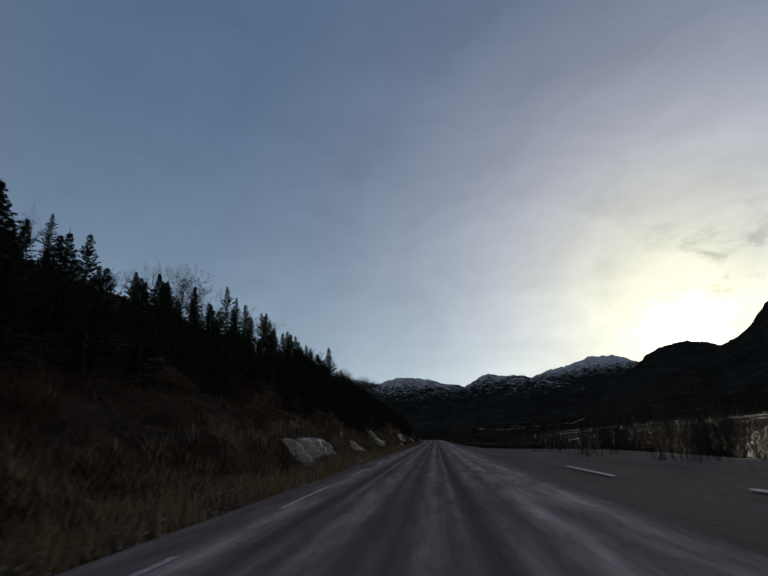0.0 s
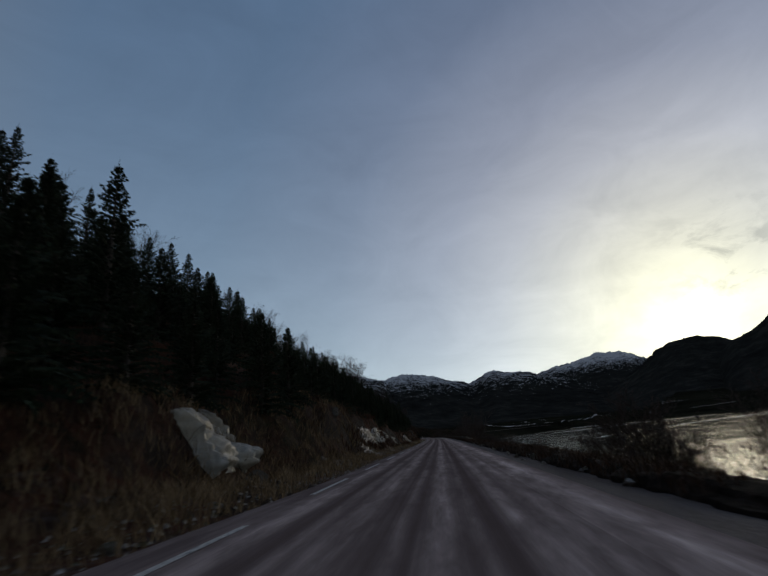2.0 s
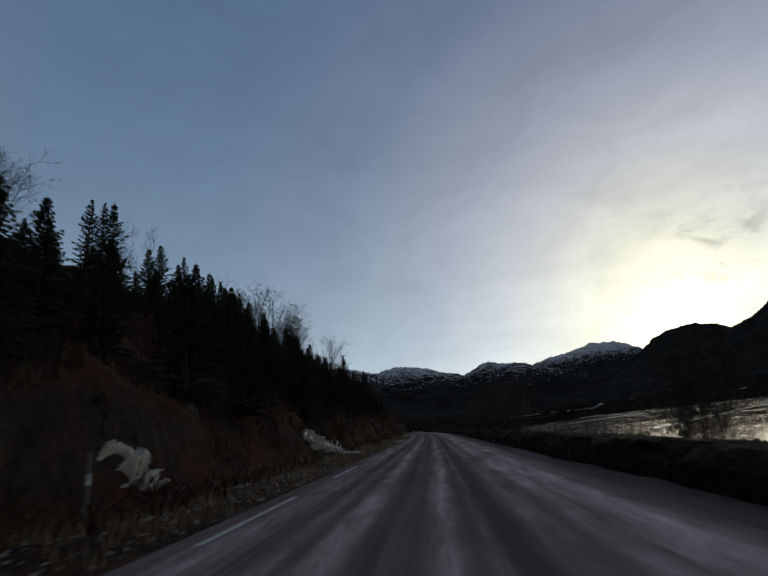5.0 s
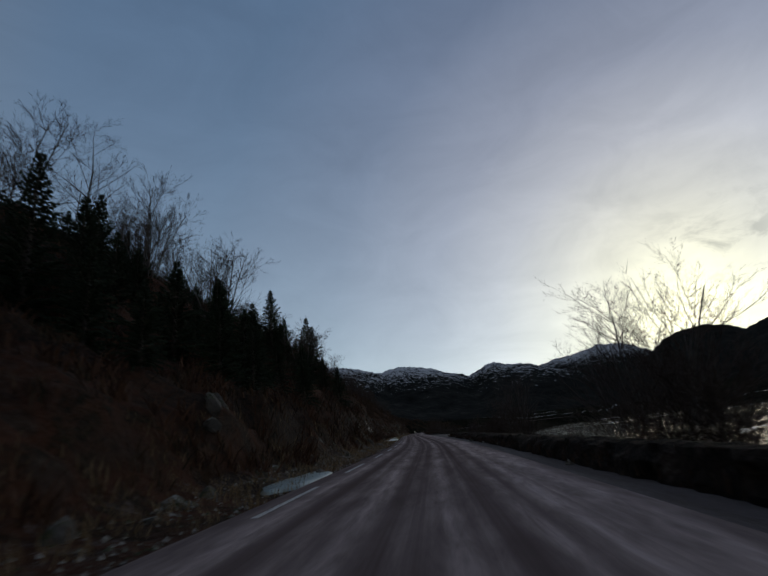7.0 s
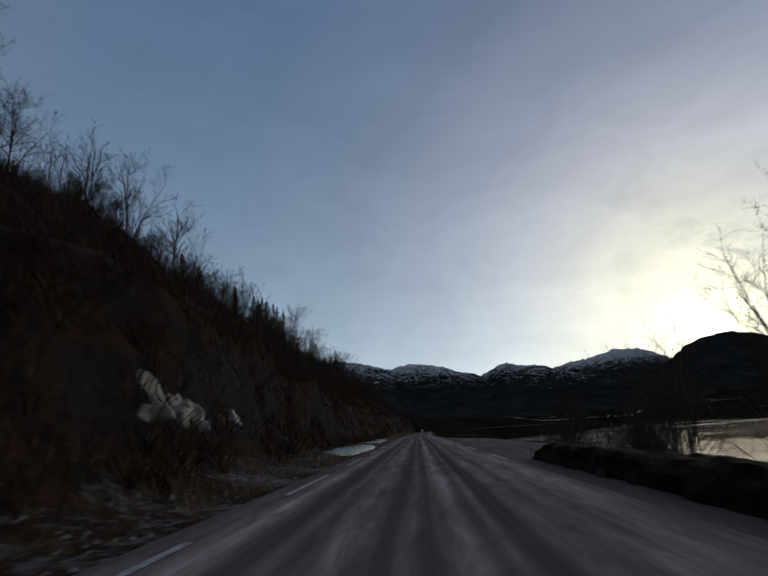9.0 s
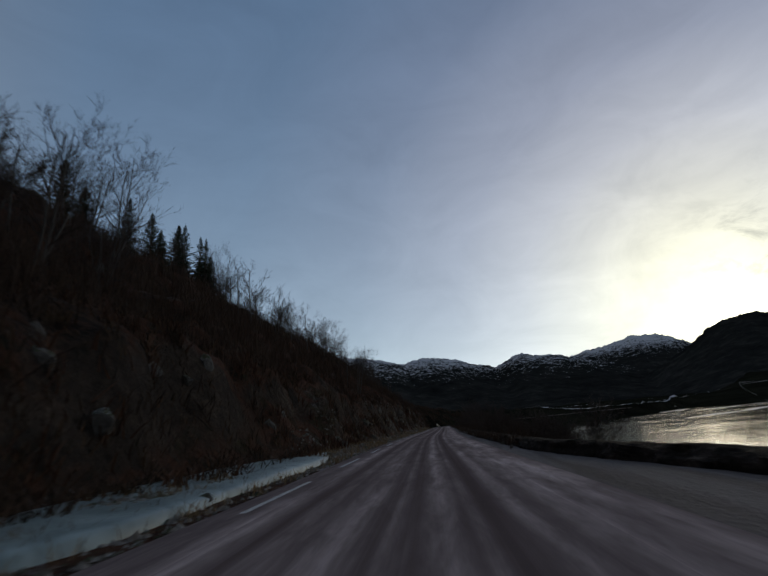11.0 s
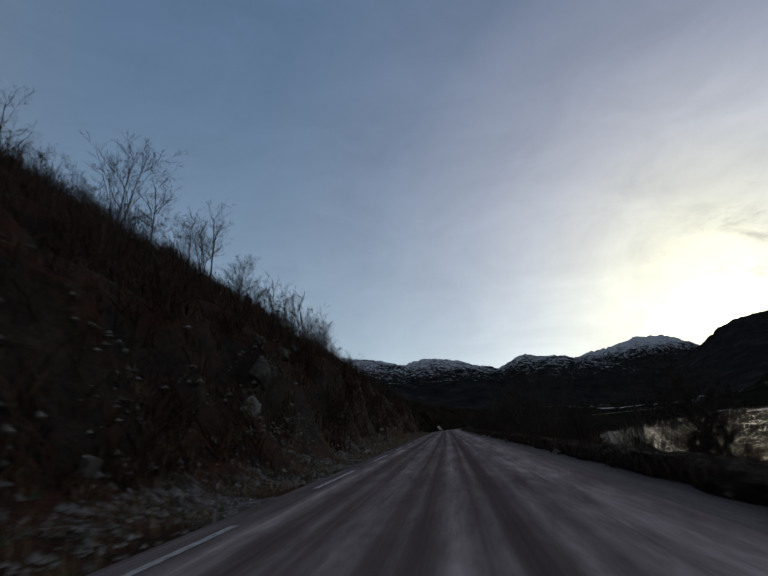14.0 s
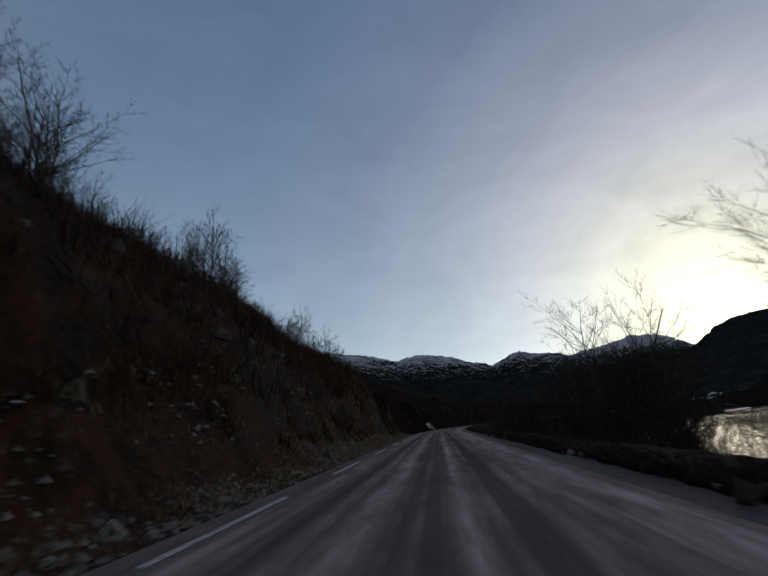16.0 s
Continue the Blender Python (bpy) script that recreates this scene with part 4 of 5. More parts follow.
def spruce(h, seed, spread=0.24, gappy=0.1):
    """A spruce h metres tall: a straight trunk, whorls of sagging boughs, each a spray of needled twigs."""
    r = random.Random(seed)
    root = new("spruce_tree")
    tv, tf = [], []
    tube(tv, tf, [Vector((0, 0, -0.6)), Vector((0, 0, h * 0.4)), Vector((0, 0, h * 0.97))], [0.024 * h, 0.015 * h, 0.004], 7)
    child(new("trunk", list_mesh("trunk", tv, tf, SPRUCE_BARK, True)), root)
    verts, faces = [], []
    z = h * 0.06
    while z < h * 0.985:
        f = z / h
        reach = spread * h * (1 - f) ** 1.02 * (0.86 + 0.14 * math.sin(f * 40 + seed)) + 0.03
        boughs = 5 if f > 0.88 else r.randint(6, 9)
        turn = r.uniform(0, 6.28)
        for k in range(boughs):
            if r.random() < gappy:
                continue
            w = turn + 2 * math.pi * k / boughs + r.uniform(-0.3, 0.3)
            L = reach * r.uniform(0.6, 1.2)
            out = Vector((math.cos(w), math.sin(w), 0))
            across = Vector((-math.sin(w), math.cos(w), 0))
            lift, sag = r.uniform(0.1, 0.3) + 0.75 * f, r.uniform(0.35, 0.6) * (1 - f)
            spine = lambda q: out * (L * q) + Vector((0, 0, z + L * (lift * q - sag * q * q)))
            n = max(3, int(L / 0.13))
            for i in range(n + 1):
                q = (i + 0.4) / (n + 0.6)
                p = spine(q)
                wing = (0.07 + 0.24 * L * (1 - q)) * r.uniform(0.6, 1.2)
                for side in (-1, 1):
                    tip = p + across * side * wing * 0.8 + out * wing * 0.75 + Vector((0, 0, r.uniform(-0.10, 0.03) - 0.12 * wing))
                    b = len(verts)
                    half = out * 0.03 + Vector((0, 0, 0.015))
                    mid = (p + tip) / 2
                    fat = Vector((0, 0, 0.03)) + out * 0.035
                    verts.extend((p - half, mid - fat, tip, mid + fat))
                    faces.append((b, b + 1, b + 2, b + 3))
                b = len(verts)
                hang = p + Vector((r.uniform(-0.05, 0.05), r.uniform(-0.05, 0.05), -r.uniform(0.06, 0.22) * min(1.0, L)))
                verts.extend((p - out * 0.05, hang, p + out * 0.06))
                faces.append((b, b + 1, b + 2))
            b = len(verts)
            end = spine(1.08)
            verts.extend((spine(0.8) + across * 0.06, end, spine(0.8) - across * 0.06))
            faces.append((b, b + 1, b + 2))
        z += max(0.15, 0.050 * h * (1 - 0.55 * f)) * r.uniform(0.75, 1.25)
    b = len(verts)
    verts.extend((Vector((0.035, 0, h * 0.93)), Vector((0, 0, h * 1.04)), Vector((-0.035, 0, h * 0.93))))
    faces.append((b, b + 1, b + 2))
    child(new("crown", list_mesh("crown", verts, faces, NEEDLES)), root)
    return tagged(root, "dark green spruce standing on the steep hillside", "spruce tree", "spruces on the hillside")


def bare_tree(h, seed, stems=1, label="bare birch with fine leafless twigs", splay=0.25, twig=1.0, forks=(13, 7, 6)):
    """A leafless birch or alder: stems that fork into limbs and fine twigs."""
    r = random.Random(seed)
    root = new("birch_tree")
    tv, tf, cv, cf = [], [], [], []

    def grow(p, d, length, rad, level):
        steps = 5 if level == 0 else (4 if level == 1 else 3)
        pts, radii = [p], [rad]
        here, way = p.copy(), d.copy()
        for i in range(steps):
            bend = 0.13 if level == 0 else 0.22
            way = (way + Vector((r.uniform(-bend, bend), r.uniform(-bend, bend), r.uniform(-0.04, 0.14)))).normalized()
            here = here + way * (length / steps)
            pts.append(here.copy())
            radii.append(rad * (1 - (0.72 if level < 3 else 0.9) * (i + 1) / steps))
        if level == 0:
            tube(tv, tf, pts, radii, 7)
        else:
            tube(cv, cf, pts, radii, 5 if level == 1 else 3)
        if level >= 3:
            return
        count = forks[level]
        for k in range(count):
            q = r.uniform(0.28 if level == 0 else 0.2, 1.0)
            i = min(int(q * steps), steps - 1)
            at = pts[i].lerp(pts[i + 1], q * steps - i)
            axis_ = (pts[i + 1] - pts[i]).normalized()
            side = Vector((r.uniform(-1, 1), r.uniform(-1, 1), r.uniform(-0.2, 0.5)))
            side = (side - axis_ * side.dot(axis_)).normalized()
            ang = r.uniform(0.45, 0.95)
            way_ = (axis_ * math.cos(ang) + side * math.sin(ang)).normalized()
            grow(at, way_, length * r.uniform(0.34, 0.55) * (1.15 - 0.5 * q), max(0.0065 * twig, radii[i] * r.uniform(0.35, 0.55)), level + 1)

    for k in range(stems):
        w = r.uniform(0, 6.28)
        tilt = 0.06 if stems == 1 else splay * r.uniform(0.4, 1.3)
        d = Vector((math.cos(w) * tilt, math.sin(w) * tilt, 1)).normalized()
        grow(Vector((math.cos(w) * 0.12 * (stems > 1), math.sin(w) * 0.12 * (stems > 1), -0.5)), d, h * r.uniform(0.8, 1.0) + 0.5, 0.011 * h / (stems ** 0.4) + 0.012, 0)
    child(new("trunk", list_mesh("trunk", tv, tf, BIRCH_BARK, True)), root)
    child(new("crown", list_mesh("crown", cv, cf, TWIGS)), root, "leafless brown twigs")
    return tagged(root, label, "birch tree", "bare trees along the road")


def plant(tree, s, u, scale=1.0, turn=None, sink=0.1):
    p = su_point(s, u, -sink)
    return copy_thing(tree, Matrix.Translation(p) @ Matrix.Rotation(pick.uniform(0, 6.28) if turn is None else turn, 4, "Z") @ Matrix.Scale(scale, 4))


def retire(trees):
    """The first-built trees are planted too, at the forest's back."""
    for k, t in enumerate(trees):
        p = su_point(20 + 9 * k, 44)
        t.location = p


SPRUCE_TALL = [6.5, 7.5, 5.2, 8.2, 4.2]
SPRUCES = [spruce(h, k, w, g) for h, k, w, g in zip(SPRUCE_TALL, (3, 8, 13, 21, 34), (0.34, 0.31, 0.37, 0.30, 0.40), (0.08, 0.12, 0.06, 0.14, 0.08))]
pick = random.Random(11)
taken = []


def free(s, u, gap):
    if any((s - a) ** 2 + (u - b) ** 2 < gap * gap for a, b in taken):
        return False
    taken.append((s, u))
    return True


def spruce_to(s, u, top):
    """A spruce on the slope whose tip stands top metres above the road."""
    tall = top - su_point(s, u).z
    k = min(range(5), key=lambda i: abs(SPRUCE_TALL[i] - tall) + pick.uniform(0, 1.5))
    return plant(SPRUCES[k], s, u, tall / (SPRUCE_TALL[k] * 1.02))


# spruces that stand out against the sky
for s, u, top in ((50.6, 10.7, 11.9), (55.0, 17.4, 15.4), (45.6, 15.4, 13.3), (47.3, 20.6, 15.0), (50.7, 13.0, 11.6), (65.5, 12.2, 11.2), (112.9, 15.5, 14.6), (139.3, 19.2, 17.8),
                  (166.4, 12.2, 14.0), (164.6, 10.6, 10.8), (168.6, 9.2, 11.0), (165.4, 9.0, 11.0), (169.8, 10.4, 10.4), (258.0, 28.0, 25.8), (33.0, 14.5, 10.6), (30.0, 16.0, 11.8), (35.2, 16.8, 11.8), (20.0, 17.5, 13.0)):
    taken.append((s, u))
    spruce_to(s, u, top)
count = 0
while count < 300:
    s, u = 172 - 168 * pick.random(), 6.6 + 17 * pick.random() ** 1.1
    clear = (99 < s < 112 and 14 < u < 30) or (92 < s < 114 and abs(u - (s - 82.8) * 0.88) < 2.6) or (s < 34 and u < 10)
    if clear or not free(s, u, 1.6):
        continue
    count += 1
    top = 0.8 + u * pick.uniform(0.62, 0.88) * (0.84 if s < 40 else 1.02 if 44 < s < 60 else 1.0)
    if top - su_point(s, u).z > 1.6:
        spruce_to(s, u, top)
for s, u, k in ((232, 27, 0.9), (236, 28.5, 1.0), (240, 27, 0.8), (245, 28, 1.05), (249, 26.5, 0.9), (313, 24, 0.7), (316, 25, 0.6), (226, 30, 1.0), (221, 30, 0.9),
                (257.6, 28.6, 0.95), (254.5, 27.6, 0.9), (251.5, 28.8, 1.0), (255, 31, 1.1), (252, 25.5, 0.8), (249, 29.5, 1.1), (259.5, 30.5, 0.85), (310.5, 22.7, 0.6)):
    plant(SPRUCES[pick.randrange(5)], s, u, k)

BIRCHES = [bare_tree(6.0, 2), bare_tree(6.5, 5, 3), bare_tree(5.0, 9, 2), bare_tree(4.0, 14, 4, splay=0.4)]
ALDER_TALL = [6.5, 6.0, 3.2, 6.0]
ALDERS = [bare_tree(6.5, 31, 4, "many-stemmed bare alder at the lake shore", 0.42, 0.55, (15, 9, 7)), bare_tree(6.0, 37, 3, "many-stemmed bare alder at the lake shore", 0.35, 0.55, (15, 9, 7)),
          bare_tree(3.2, 43, 6, "low bare thicket at the lake shore", 0.5), bare_tree(6.0, 57, 6, "slender bare alder with upright stems at the lake", 0.15, 0.6, (9, 5, 4))]
# on the hill among and behind the spruces
for k in range(34):
    s, u = pick.uniform(0, 180), pick.uniform(14, 32)
    if free(s, u, 1.6):
        plant(pick.choice(BIRCHES), s, u, pick.uniform(0.8, 1.25))
for k in range(26):  # behind the cabin and at the end of the forest
    s, u = pick.uniform(84, 118) if k < 12 else pick.uniform(150, 205), pick.uniform(24, 34)
    if free(s, u, 1.4):
        plant(pick.choice(BIRCHES), s, u, pick.uniform(0.8, 1.2))
# along the bare crest
for k in range(125):
    s, u = pick.uniform(172, 372), pick.uniform(13, 32)
    if free(s, u, 1.3):
        plant(pick.choice(BIRCHES), s, u, pick.uniform(0.55, 1.1))
# lake shore: single larger trees, then thickets
for kind, s, u, top in ((0, 143.8, -6.2, 4.0), (1, 145.6, -7.4, 4.7), (0, 147.8, -8.8, 4.9), (3, 176.6, -9.2, 4.6), (3, 178.0, -9.9, 3.8), (3, 184.0, -9.2, 3.4), (3, 185.5, -9.6, 2.8), (3, 275.4, -6.6, 1.7),
                        (0, 293.4, -6.4, 3.2), (1, 298.0, -7.8, 4.1), (0, 300.2, -8.8, 4.5), (1, 313.4, -6.4, 4.6), (2, 310.6, -6.0, 2.2), (2, 312.0, -7.2, 2.4), (2, 315.5, -6.6, 2.4)):
    tree = ALDERS[kind]
    plant(tree, s, u, (top - su_point(s, u).z) / (0.98 * ALDER_TALL[kind]))
for k in range(38):  # bushes that stand before the water
    s = pick.uniform(64, 100) if k < 7 else pick.uniform(222, 303)
    plant(ALDERS[2], s, -pick.uniform(4.6, 6.4), pick.uniform(0.36, 0.5) if k < 7 else pick.uniform(0.45, 0.68))
for k in range(22):  # slender trees between the first lay-by and the lake
    s = pick.uniform(12, 40)
    plant(pick.choice(ALDERS[:2]), s, -pick.uniform(7.2, 10.0), pick.uniform(0.34, 0.52))
for k in range(11):
    plant(ALDERS[2], pick.uniform(42, 61), -pick.uniform(6.0, 8.6), pick.uniform(0.7, 0.95))
for k in range(80):
    s = pick.uniform(98, 350)
    u = -pick.uniform(4.2, 9.5) - float(lay_by(s)) * 0.8
    if free(s, u, 1.1):
        if 196 < s < 224:
            continue
        if pick.random() < 0.8 or s < 130 or s > 200:
            plant(ALDERS[2], s, u, pick.uniform(0.55, 0.95) * (0.55 if 234 < s < 270 else 1.0))
        else:
            plant(ALDERS[1], s, u, pick.uniform(0.38, 0.55))
for k in range(14):
    plant(ALDERS[2], pick.uniform(12, 38), -pick.uniform(6.8, 9.5), pick.uniform(0.6, 0.9))
for k in range(34):
    s, u = pick.uniform(182, 226), pick.uniform(11, 21)
    if free(s, u, 1.2):
        plant(pick.choice(BIRCHES), s, u, pick.uniform(0.55, 0.9))
# single trees that stand out on the hill
for kind, s, u, k in ((3, 160.0, 8.2, 0.95), (1, 310.3, 15.2, 1.15), (2, 312, 18.5, 1.1), (0, 308, 17.2, 1.0), (1, 250.0, 7.7, 0.70), (0, 251.6, 8.9, 0.72), (2, 249.4, 14.0, 0.9), (1, 248, 18.3, 0.85), (0, 245, 14.2, 0.75),
                      (1, 254.8, 24.4, 1.1), (0, 250, 19.8, 0.9), (2, 246, 14.7, 1.0), (1, 304.6, 16.7, 0.65), (2, 303.4, 13.0, 0.85), (1, 180, 24, 1.2), (0, 176, 22, 1.15), (1, 150, 22, 1.3), (0, 153, 20, 1.25), (1, 146, 24, 1.2), (1, 106, 27, 1.2), (0, 110, 25, 1.25), (2, 113, 26, 1.3)):
    plant(BIRCHES[kind], s, u, k)
for s, u, top in ((159.4, 19.4, 20.6), (158.3, 13.4, 15.0), (162.0, 21.0, 20.5), (155.5, 17.0, 17.8)):
    plant(BIRCHES[1], s, u, (top - su_point(s, u).z) / 6.4)
for k, t in enumerate(BIRCHES + ALDERS):
    t.location = su_point(12 + 14 * k, 40)


retire(SPRUCES)


# ---- cabin on the hill with a railed deck ----
def cabin():
    root = new("cabin")
    bm = bmesh.new()
    box(bm, -3.5, 3.5, -4, 4, -3.0, 2.6, 0.03)
    body = part("wall", bm, DARK_WOOD, root)
    bm = bmesh.new()
    for side in (-1, 1):
        a = [bm.verts.new(p) for p in ((0, -4.7, 4.5), (0, 4.7, 4.5), (side * 4.3, 4.7, 2.45), (side * 4.3, -4.7, 2.45))]
        b = [bm.verts.new(v.co - Vector((0, 0, 0.22))) for v in a]
        bm.faces.new(a if side < 0 else a[::-1])
        bm.faces.new(b[::-1] if side < 0 else b)
        for k in range(4):
            bm.faces.new((a[k], a[(k + 1) % 4], b[(k + 1) % 4], b[k]))
    bmesh.ops.recalc_face_normals(bm, faces=bm.faces[:])
    part("roof", bm, ROOFING, root)
    for y in (-4, 4):
        bm = bmesh.new()
        t = [bm.verts.new(p) for p in ((-3.45, y, 2.6), (3.45, y, 2.6), (0, y, 4.25))]
        bm.faces.new(t if y < 0 else t[::-1])
        part("gable", bm, DARK_WOOD, root)
    bm = bmesh.new()
    box(bm, 3.5, 5.6, -4, 5.5, -0.18, 0.0, 0.01)
    part("deck", bm, GREY_WOOD, root)
    for y in (-3.9, -1.6, 0.8, 3.1, 5.4):
        bm = bmesh.new()
        box(bm, 5.45, 5.57, y - 0.06, y + 0.06, -3.2, 1.0, 0.01)
        part("post", bm, GREY_WOOD, root)
    for z in (0.2, 0.45, 0.7, 0.95):
        bm = bmesh.new()
        box(bm, 5.575, 5.61, -4, 5.5, z - 0.07, z + 0.07, 0.008)
        part("rail", bm, GREY_WOOD, root)
    bm = bmesh.new()
    box(bm, 3.46, 3.53, -2.2, -0.8, 0.8, 2.0, 0.01)
    part("window", bm, ROOFING, root)
    x, y = world_xy(107.6, 30.6)
    root.matrix_world = pose(float(x), float(y), 17.2, 0, 0, 2)
    return tagged(root, "dark wooden cabin with a railed deck on the hillside", "cabin")


cabin()


# ---- marker poles ----
def pole(s, u, h):
    root = new("marker_pole")
    bm = bmesh.new()
    bmesh.ops.create_cone(bm, cap_ends=True, segments=10, radius1=0.03, radius2=0.022, depth=h + 0.3)
    for v in bm.verts:
        v.co.z += h / 2 - 0.15
    part("shaft", bm, GREY_WOOD, root, smooth_faces=True)
    bm = bmesh.new()
    bmesh.ops.create_cone(bm, cap_ends=True, segments=10, radius1=0.031, radius2=0.031, depth=0.14)
    for v in bm.verts:
        v.co.z += h - 0.35
    part("band", bm, PAINT, root, "worn white band")
    root.location = su_point(s, u)
    return tagged(root, "slim wooden snow marker pole on the verge", "marker pole", "marker poles")


pole(23.0, 4.4, 1.6)
pole(98.0, 4.6, 1.0)


# ---- thin dead stems that lean over the foot of the slope ----
def leaning_trunk(s, u, run, side, rise, thick):
    """A thin dead stem from the slope's foot, leaning run metres along the road, side metres up the slope and rise metres high."""
    a, b = su_point(s, u, -0.15), su_point(s, u)
    dx, dy = np.array(world_xy(s + run, u + side)) - np.array(world_xy(s, u))
    tip = b + Vector((float(dx), float(dy), rise))
    bow = (a + tip) / 2 + Vector((0.08, -0.05, 0.10))
    vs, fs = [], []
    tube(vs, fs, [a, a.lerp(bow, 0.5), bow, bow.lerp(tip, 0.5), tip], [thick, thick * 0.9, thick * 0.75, thick * 0.55, thick * 0.2], 7)
    for f in (0.5, 0.65, 0.8):
        at = a.lerp(tip, f)
        tube(vs, fs, [at, at + Vector((pick.uniform(-0.3, 0.3), pick.uniform(-0.5, 0.1), 0.35)), at + Vector((pick.uniform(-0.5, 0.5), pick.uniform(-0.8, 0.0), 0.6))], [thick * 0.35, thick * 0.2, 0.004], 5)
    ob = new("dead_trunk", list_mesh("dead_trunk", [v - a for v in vs], fs, GREY_WOOD, True))
    ob.location = a
    return tagged(ob, "thin grey dead trunk leaning over the verge", "dead trunk", "leaning dead trunks")


leaning_trunk(95.6, 4.6, -0.6, 2.2, 2.3, 0.035)
leaning_trunk(96.4, 4.7, -0.8, 1.6, 2.0, 0.028)
leaning_trunk(97.2, 4.9, -0.2, 1.9, 1.7, 0.025)


# ---- scrub, heather and grass: nobody could count them ----
def tufts(name, n, s_range, u_range, tall, lean, width, material, label, clump=5, seed=1, power=1.0, keep=None, lift=0.0):
    """Thin blades or sticks in clumps, all in one mesh."""
    g = np.random.default_rng(seed)
    s = np.repeat(g.uniform(*s_range, n // clump), clump)
    u = np.repeat(u_range[0] + (u_range[1] - u_range[0]) * g.random(n // clump) ** power, clump)
    if keep is not None:
        ok = keep(s, u)
        s, u = s[ok], u[ok]
    m = len(s)
    s, u = s + g.normal(0, 0.16, m), u + g.normal(0, 0.16, m)
    x, y = world_xy(s, u)
    z = height(x, y, (s, u)) + lift
    h = g.uniform(0.35, 1.0, m) * tall
    dx, dy = g.normal(0, lean, m) * h, g.normal(0, lean, m) * h
    w = g.uniform(0, np.pi, m)
    wx, wy = np.cos(w) * width, np.sin(w) * width
    bx, by = dx * 0.4 + g.normal(0, 0.06, m) * h, dy * 0.4 + g.normal(0, 0.06, m) * h
    v = np.empty((m, 5, 3))
    v[:, 0] = np.column_stack([x - wx, y - wy, z - 0.05])
    v[:, 1] = np.column_stack([x + wx, y + wy, z - 0.05])
    v[:, 2] = np.column_stack([x + bx + wx * 0.7, y + by + wy * 0.7, z + h * 0.55])
    v[:, 3] = np.column_stack([x + bx - wx * 0.7, y + by - wy * 0.7, z + h * 0.55])
    v[:, 4] = np.column_stack([x + dx, y + dy, z + h])
    k = np.arange(m) * 5
    quads = np.stack([k, k + 1, k + 2, k + 3], -1).tolist()
    tris = np.stack([k + 3, k + 2, k + 4], -1).tolist()
    ob = mesh_object(name, v.reshape(-1, 3), quads + tris, material, False)
    return tagged(ob, label, name.replace("_", " "), kind="stuff")


tufts("dry_grass", 42000, (-8, 345), (3.2, 5.6), 0.26, 0.45, 0.008, DRY_GRASS, "dry brown grass on the verge", 14, 2)
tufts("tall_dry_grass", 26000, (-6, 66), (3.5, 7.4), 0.42, 0.5, 0.010, DRY_GRASS, "withered tawny grass at the hill's foot", 16, 8)
tufts("heather", 110000, (-10, 350), (4.8, 27), 0.42, 0.5, 0.022, HEATHER, "low brown heather and bilberry on the slope", 22, 3, 1.3)
tufts("slope_scrub", 30000, (-10, 350), (5.2, 30), 0.75, 0.7, 0.012, SCRUB, "bare dark scrub on the slope", 10, 13)
tufts("bare_thicket", 80000, (165, 362), (8.5, 30), 2.0, 0.22, 0.012, SCRUB, "bare thicket along the hill's crest", 9, 4)
tufts("slope_brush", 60000, (150, 352), (5.0, 24), 0.85, 0.85, 0.016, SCRUB, "tangled dark brush on the steep slope", 26, 23, 1.2)
tufts("withered_fern", 40000, (60, 350), (4.6, 18), 0.55, 0.6, 0.030, FERN, "withered red-brown fern on the slope", 30, 29, 1.2)
tufts("bend_scrub", 40000, (280, 440), (5.0, 22), 1.3, 0.6, 0.018, SCRUB, "dark bare scrub on the slope by the bend", 24, 43)
tufts("bank_grass", 70000, (24, 345), (-3.2, -2.5), 0.22, 0.5, 0.010, SCRUB, "dark withered grass on the lake-side bank", 14, 5, keep=lambda s, u: (s < 178) & (s > 42) | (s > 216), lift=0.33)
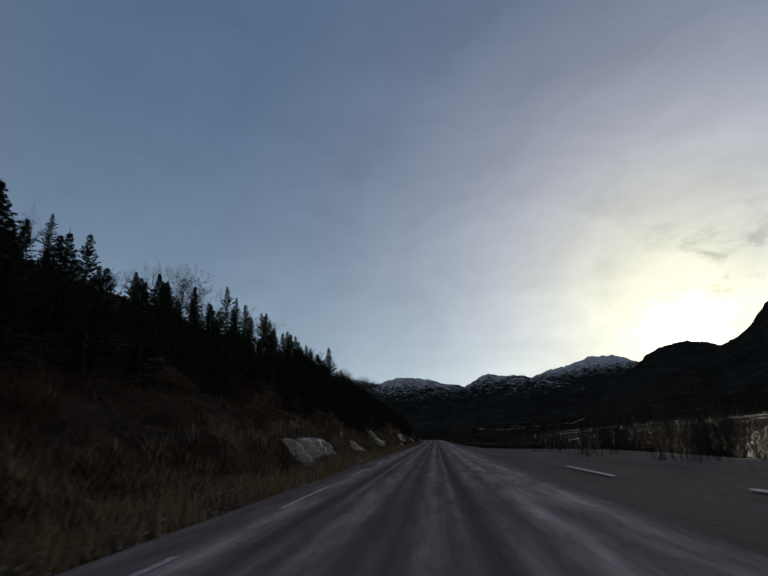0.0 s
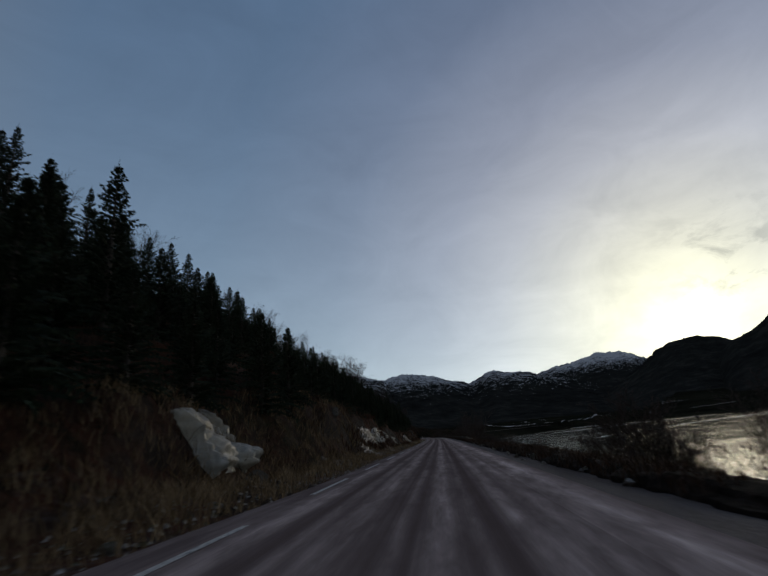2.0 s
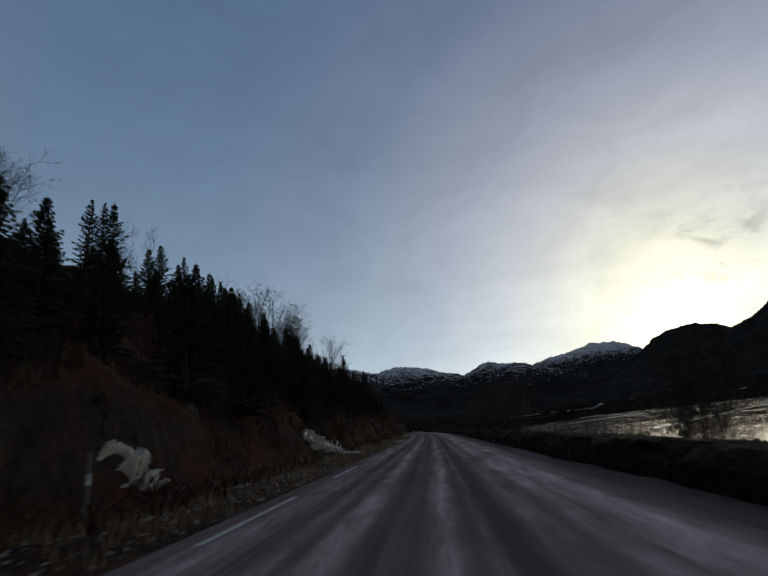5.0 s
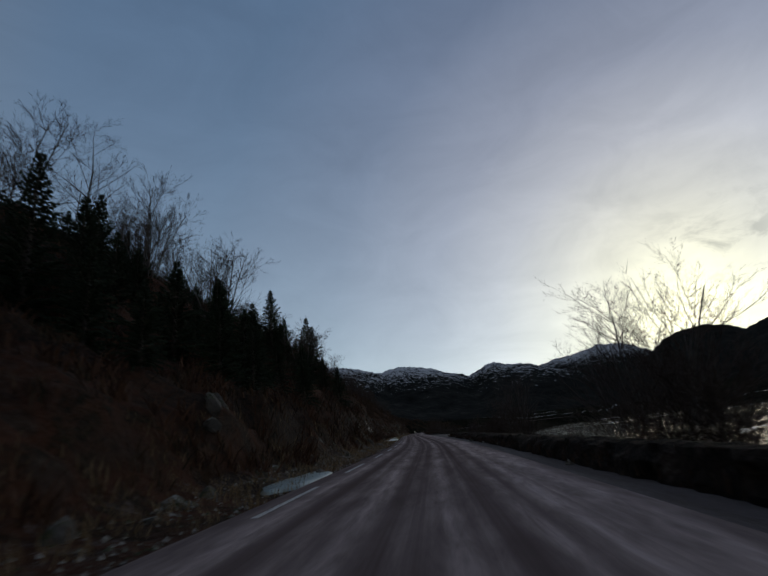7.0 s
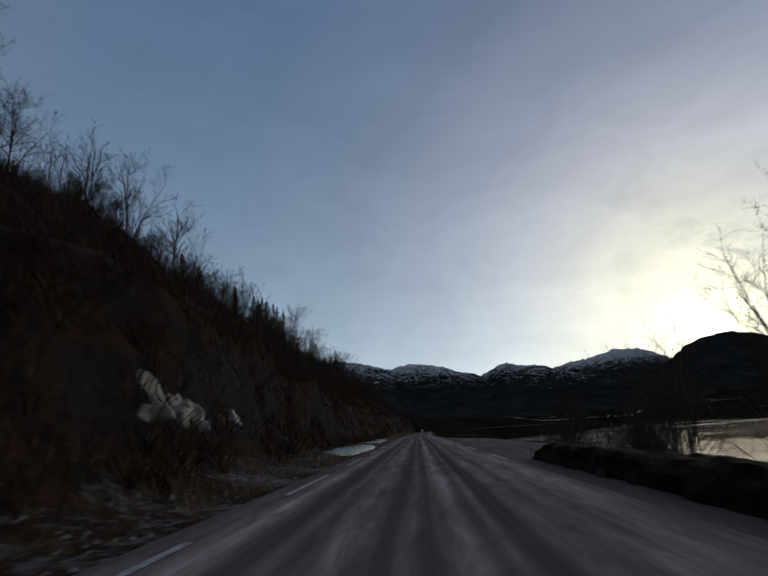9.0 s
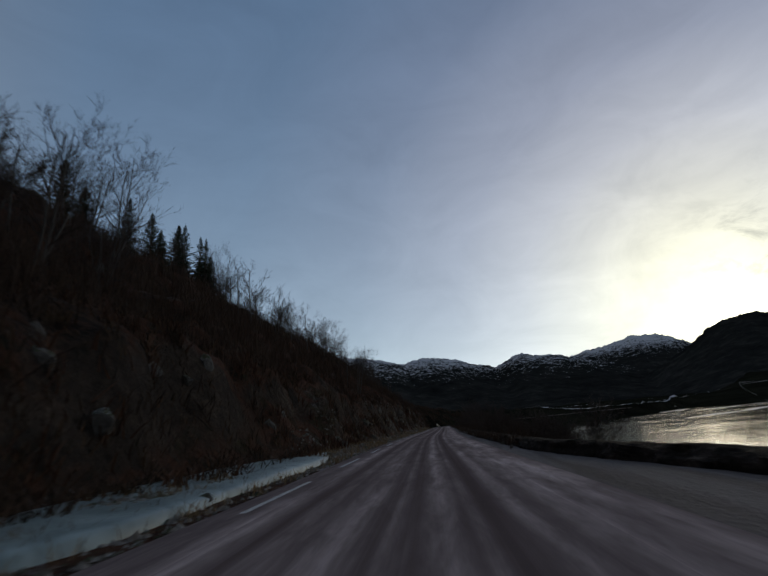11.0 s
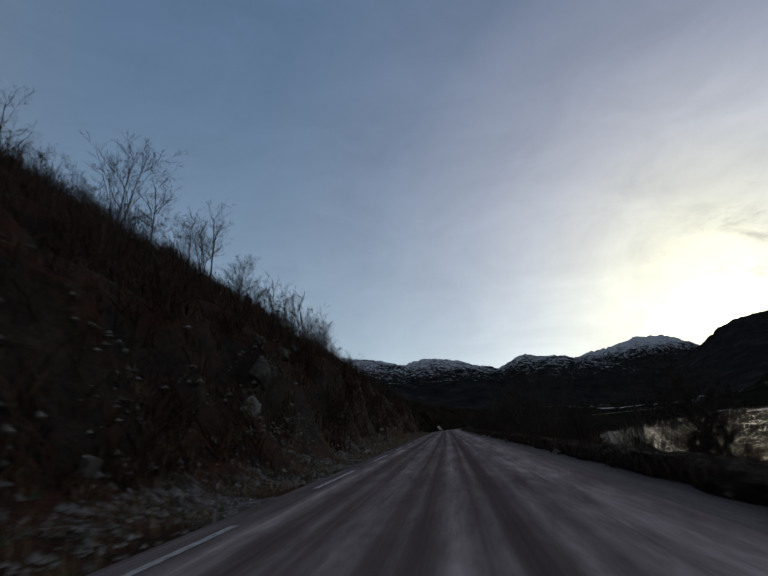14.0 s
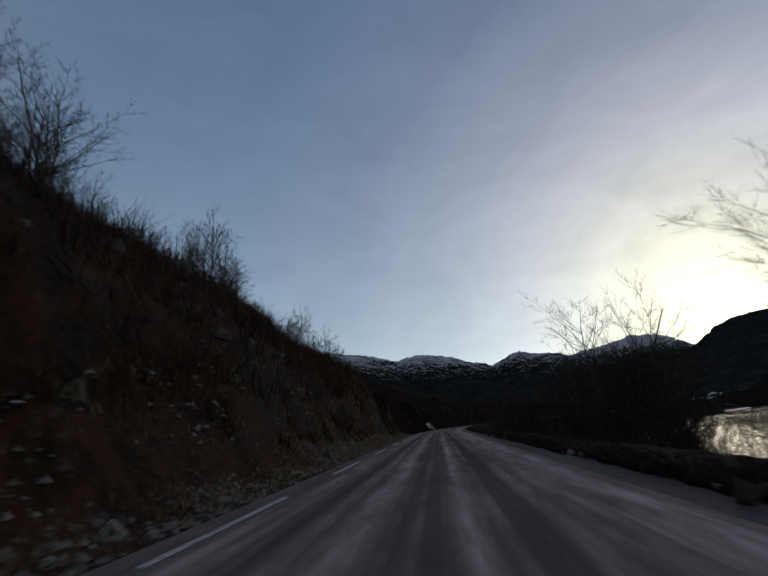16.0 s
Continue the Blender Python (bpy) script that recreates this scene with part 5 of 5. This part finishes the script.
tufts("shore_thicket", 15000, (5, 350), (-9.5, -3.6), 1.9, 0.22, 0.010, SCRUB, "bare thicket at the lake shore", 10, 6, keep=lambda s, u: (s < 40) | ((s > 98) & (s < 182)) | ((s > 226) & (u > -4.8)))
tufts("lakeside_scrub", 9000, (224, 345), (-6.6, -4.4), 2.0, 0.2, 0.009, SCRUB, "thin bare scrub between bank and lake", 9, 16)


def rubble(n, seed, s_range, u_range, sizes, clump=1):
    """Small frosted stones strewn along the hill-side verge."""
    g = np.random.default_rng(seed)
    s = np.repeat(g.uniform(*s_range, n // clump), clump) + g.normal(0, 0.5, n) * (clump > 1)
    u = np.repeat(g.uniform(*u_range, n // clump), clump) + g.normal(0, 0.3, n) * (clump > 1)
    x, y = world_xy(s, u)
    z = height(x, y, (s, u))
    size = g.uniform(*sizes, n)
    shape = np.array([(1, 0, 0), (0.2, 1, 0.1), (-1, 0.1, 0), (-0.1, -1, 0), (0.1, 0.1, 0.8), (0, 0, -0.5)])
    jitter = g.uniform(0.6, 1.3, (n, 6, 1))
    turn = g.uniform(0, 6.28, n)
    c, q = np.cos(turn)[:, None], np.sin(turn)[:, None]
    px = shape[None, :, 0] * c - shape[None, :, 1] * q
    py = shape[None, :, 0] * q + shape[None, :, 1] * c
    v = np.stack([px, py, np.broadcast_to(shape[None, :, 2], px.shape)], -1) * jitter * size[:, None, None]
    v = v + np.stack([x, y, z], -1)[:, None, :]
    f = np.array([(0, 1, 4), (1, 2, 4), (2, 3, 4), (3, 0, 4), (1, 0, 5), (2, 1, 5), (3, 2, 5), (0, 3, 5)])
    faces = (np.arange(n)[:, None, None] * 6 + f[None]).reshape(-1, 3).tolist()
    ob = mesh_object("verge_rubble", v.reshape(-1, 3), faces, PALE_ROCK, False)
    return tagged(ob, "small frosted stones strewn along the verge", "rubble", kind="stuff")


rubble(14000, 9, (-8, 345), (3.2, 4.9), (0.015, 0.06))
rubble(9000, 19, (196, 345), (3.2, 5.8), (0.03, 0.11), 30)
rubble(5000, 27, (60, 180), (-2.4, -1.95), (0.02, 0.075), 10)
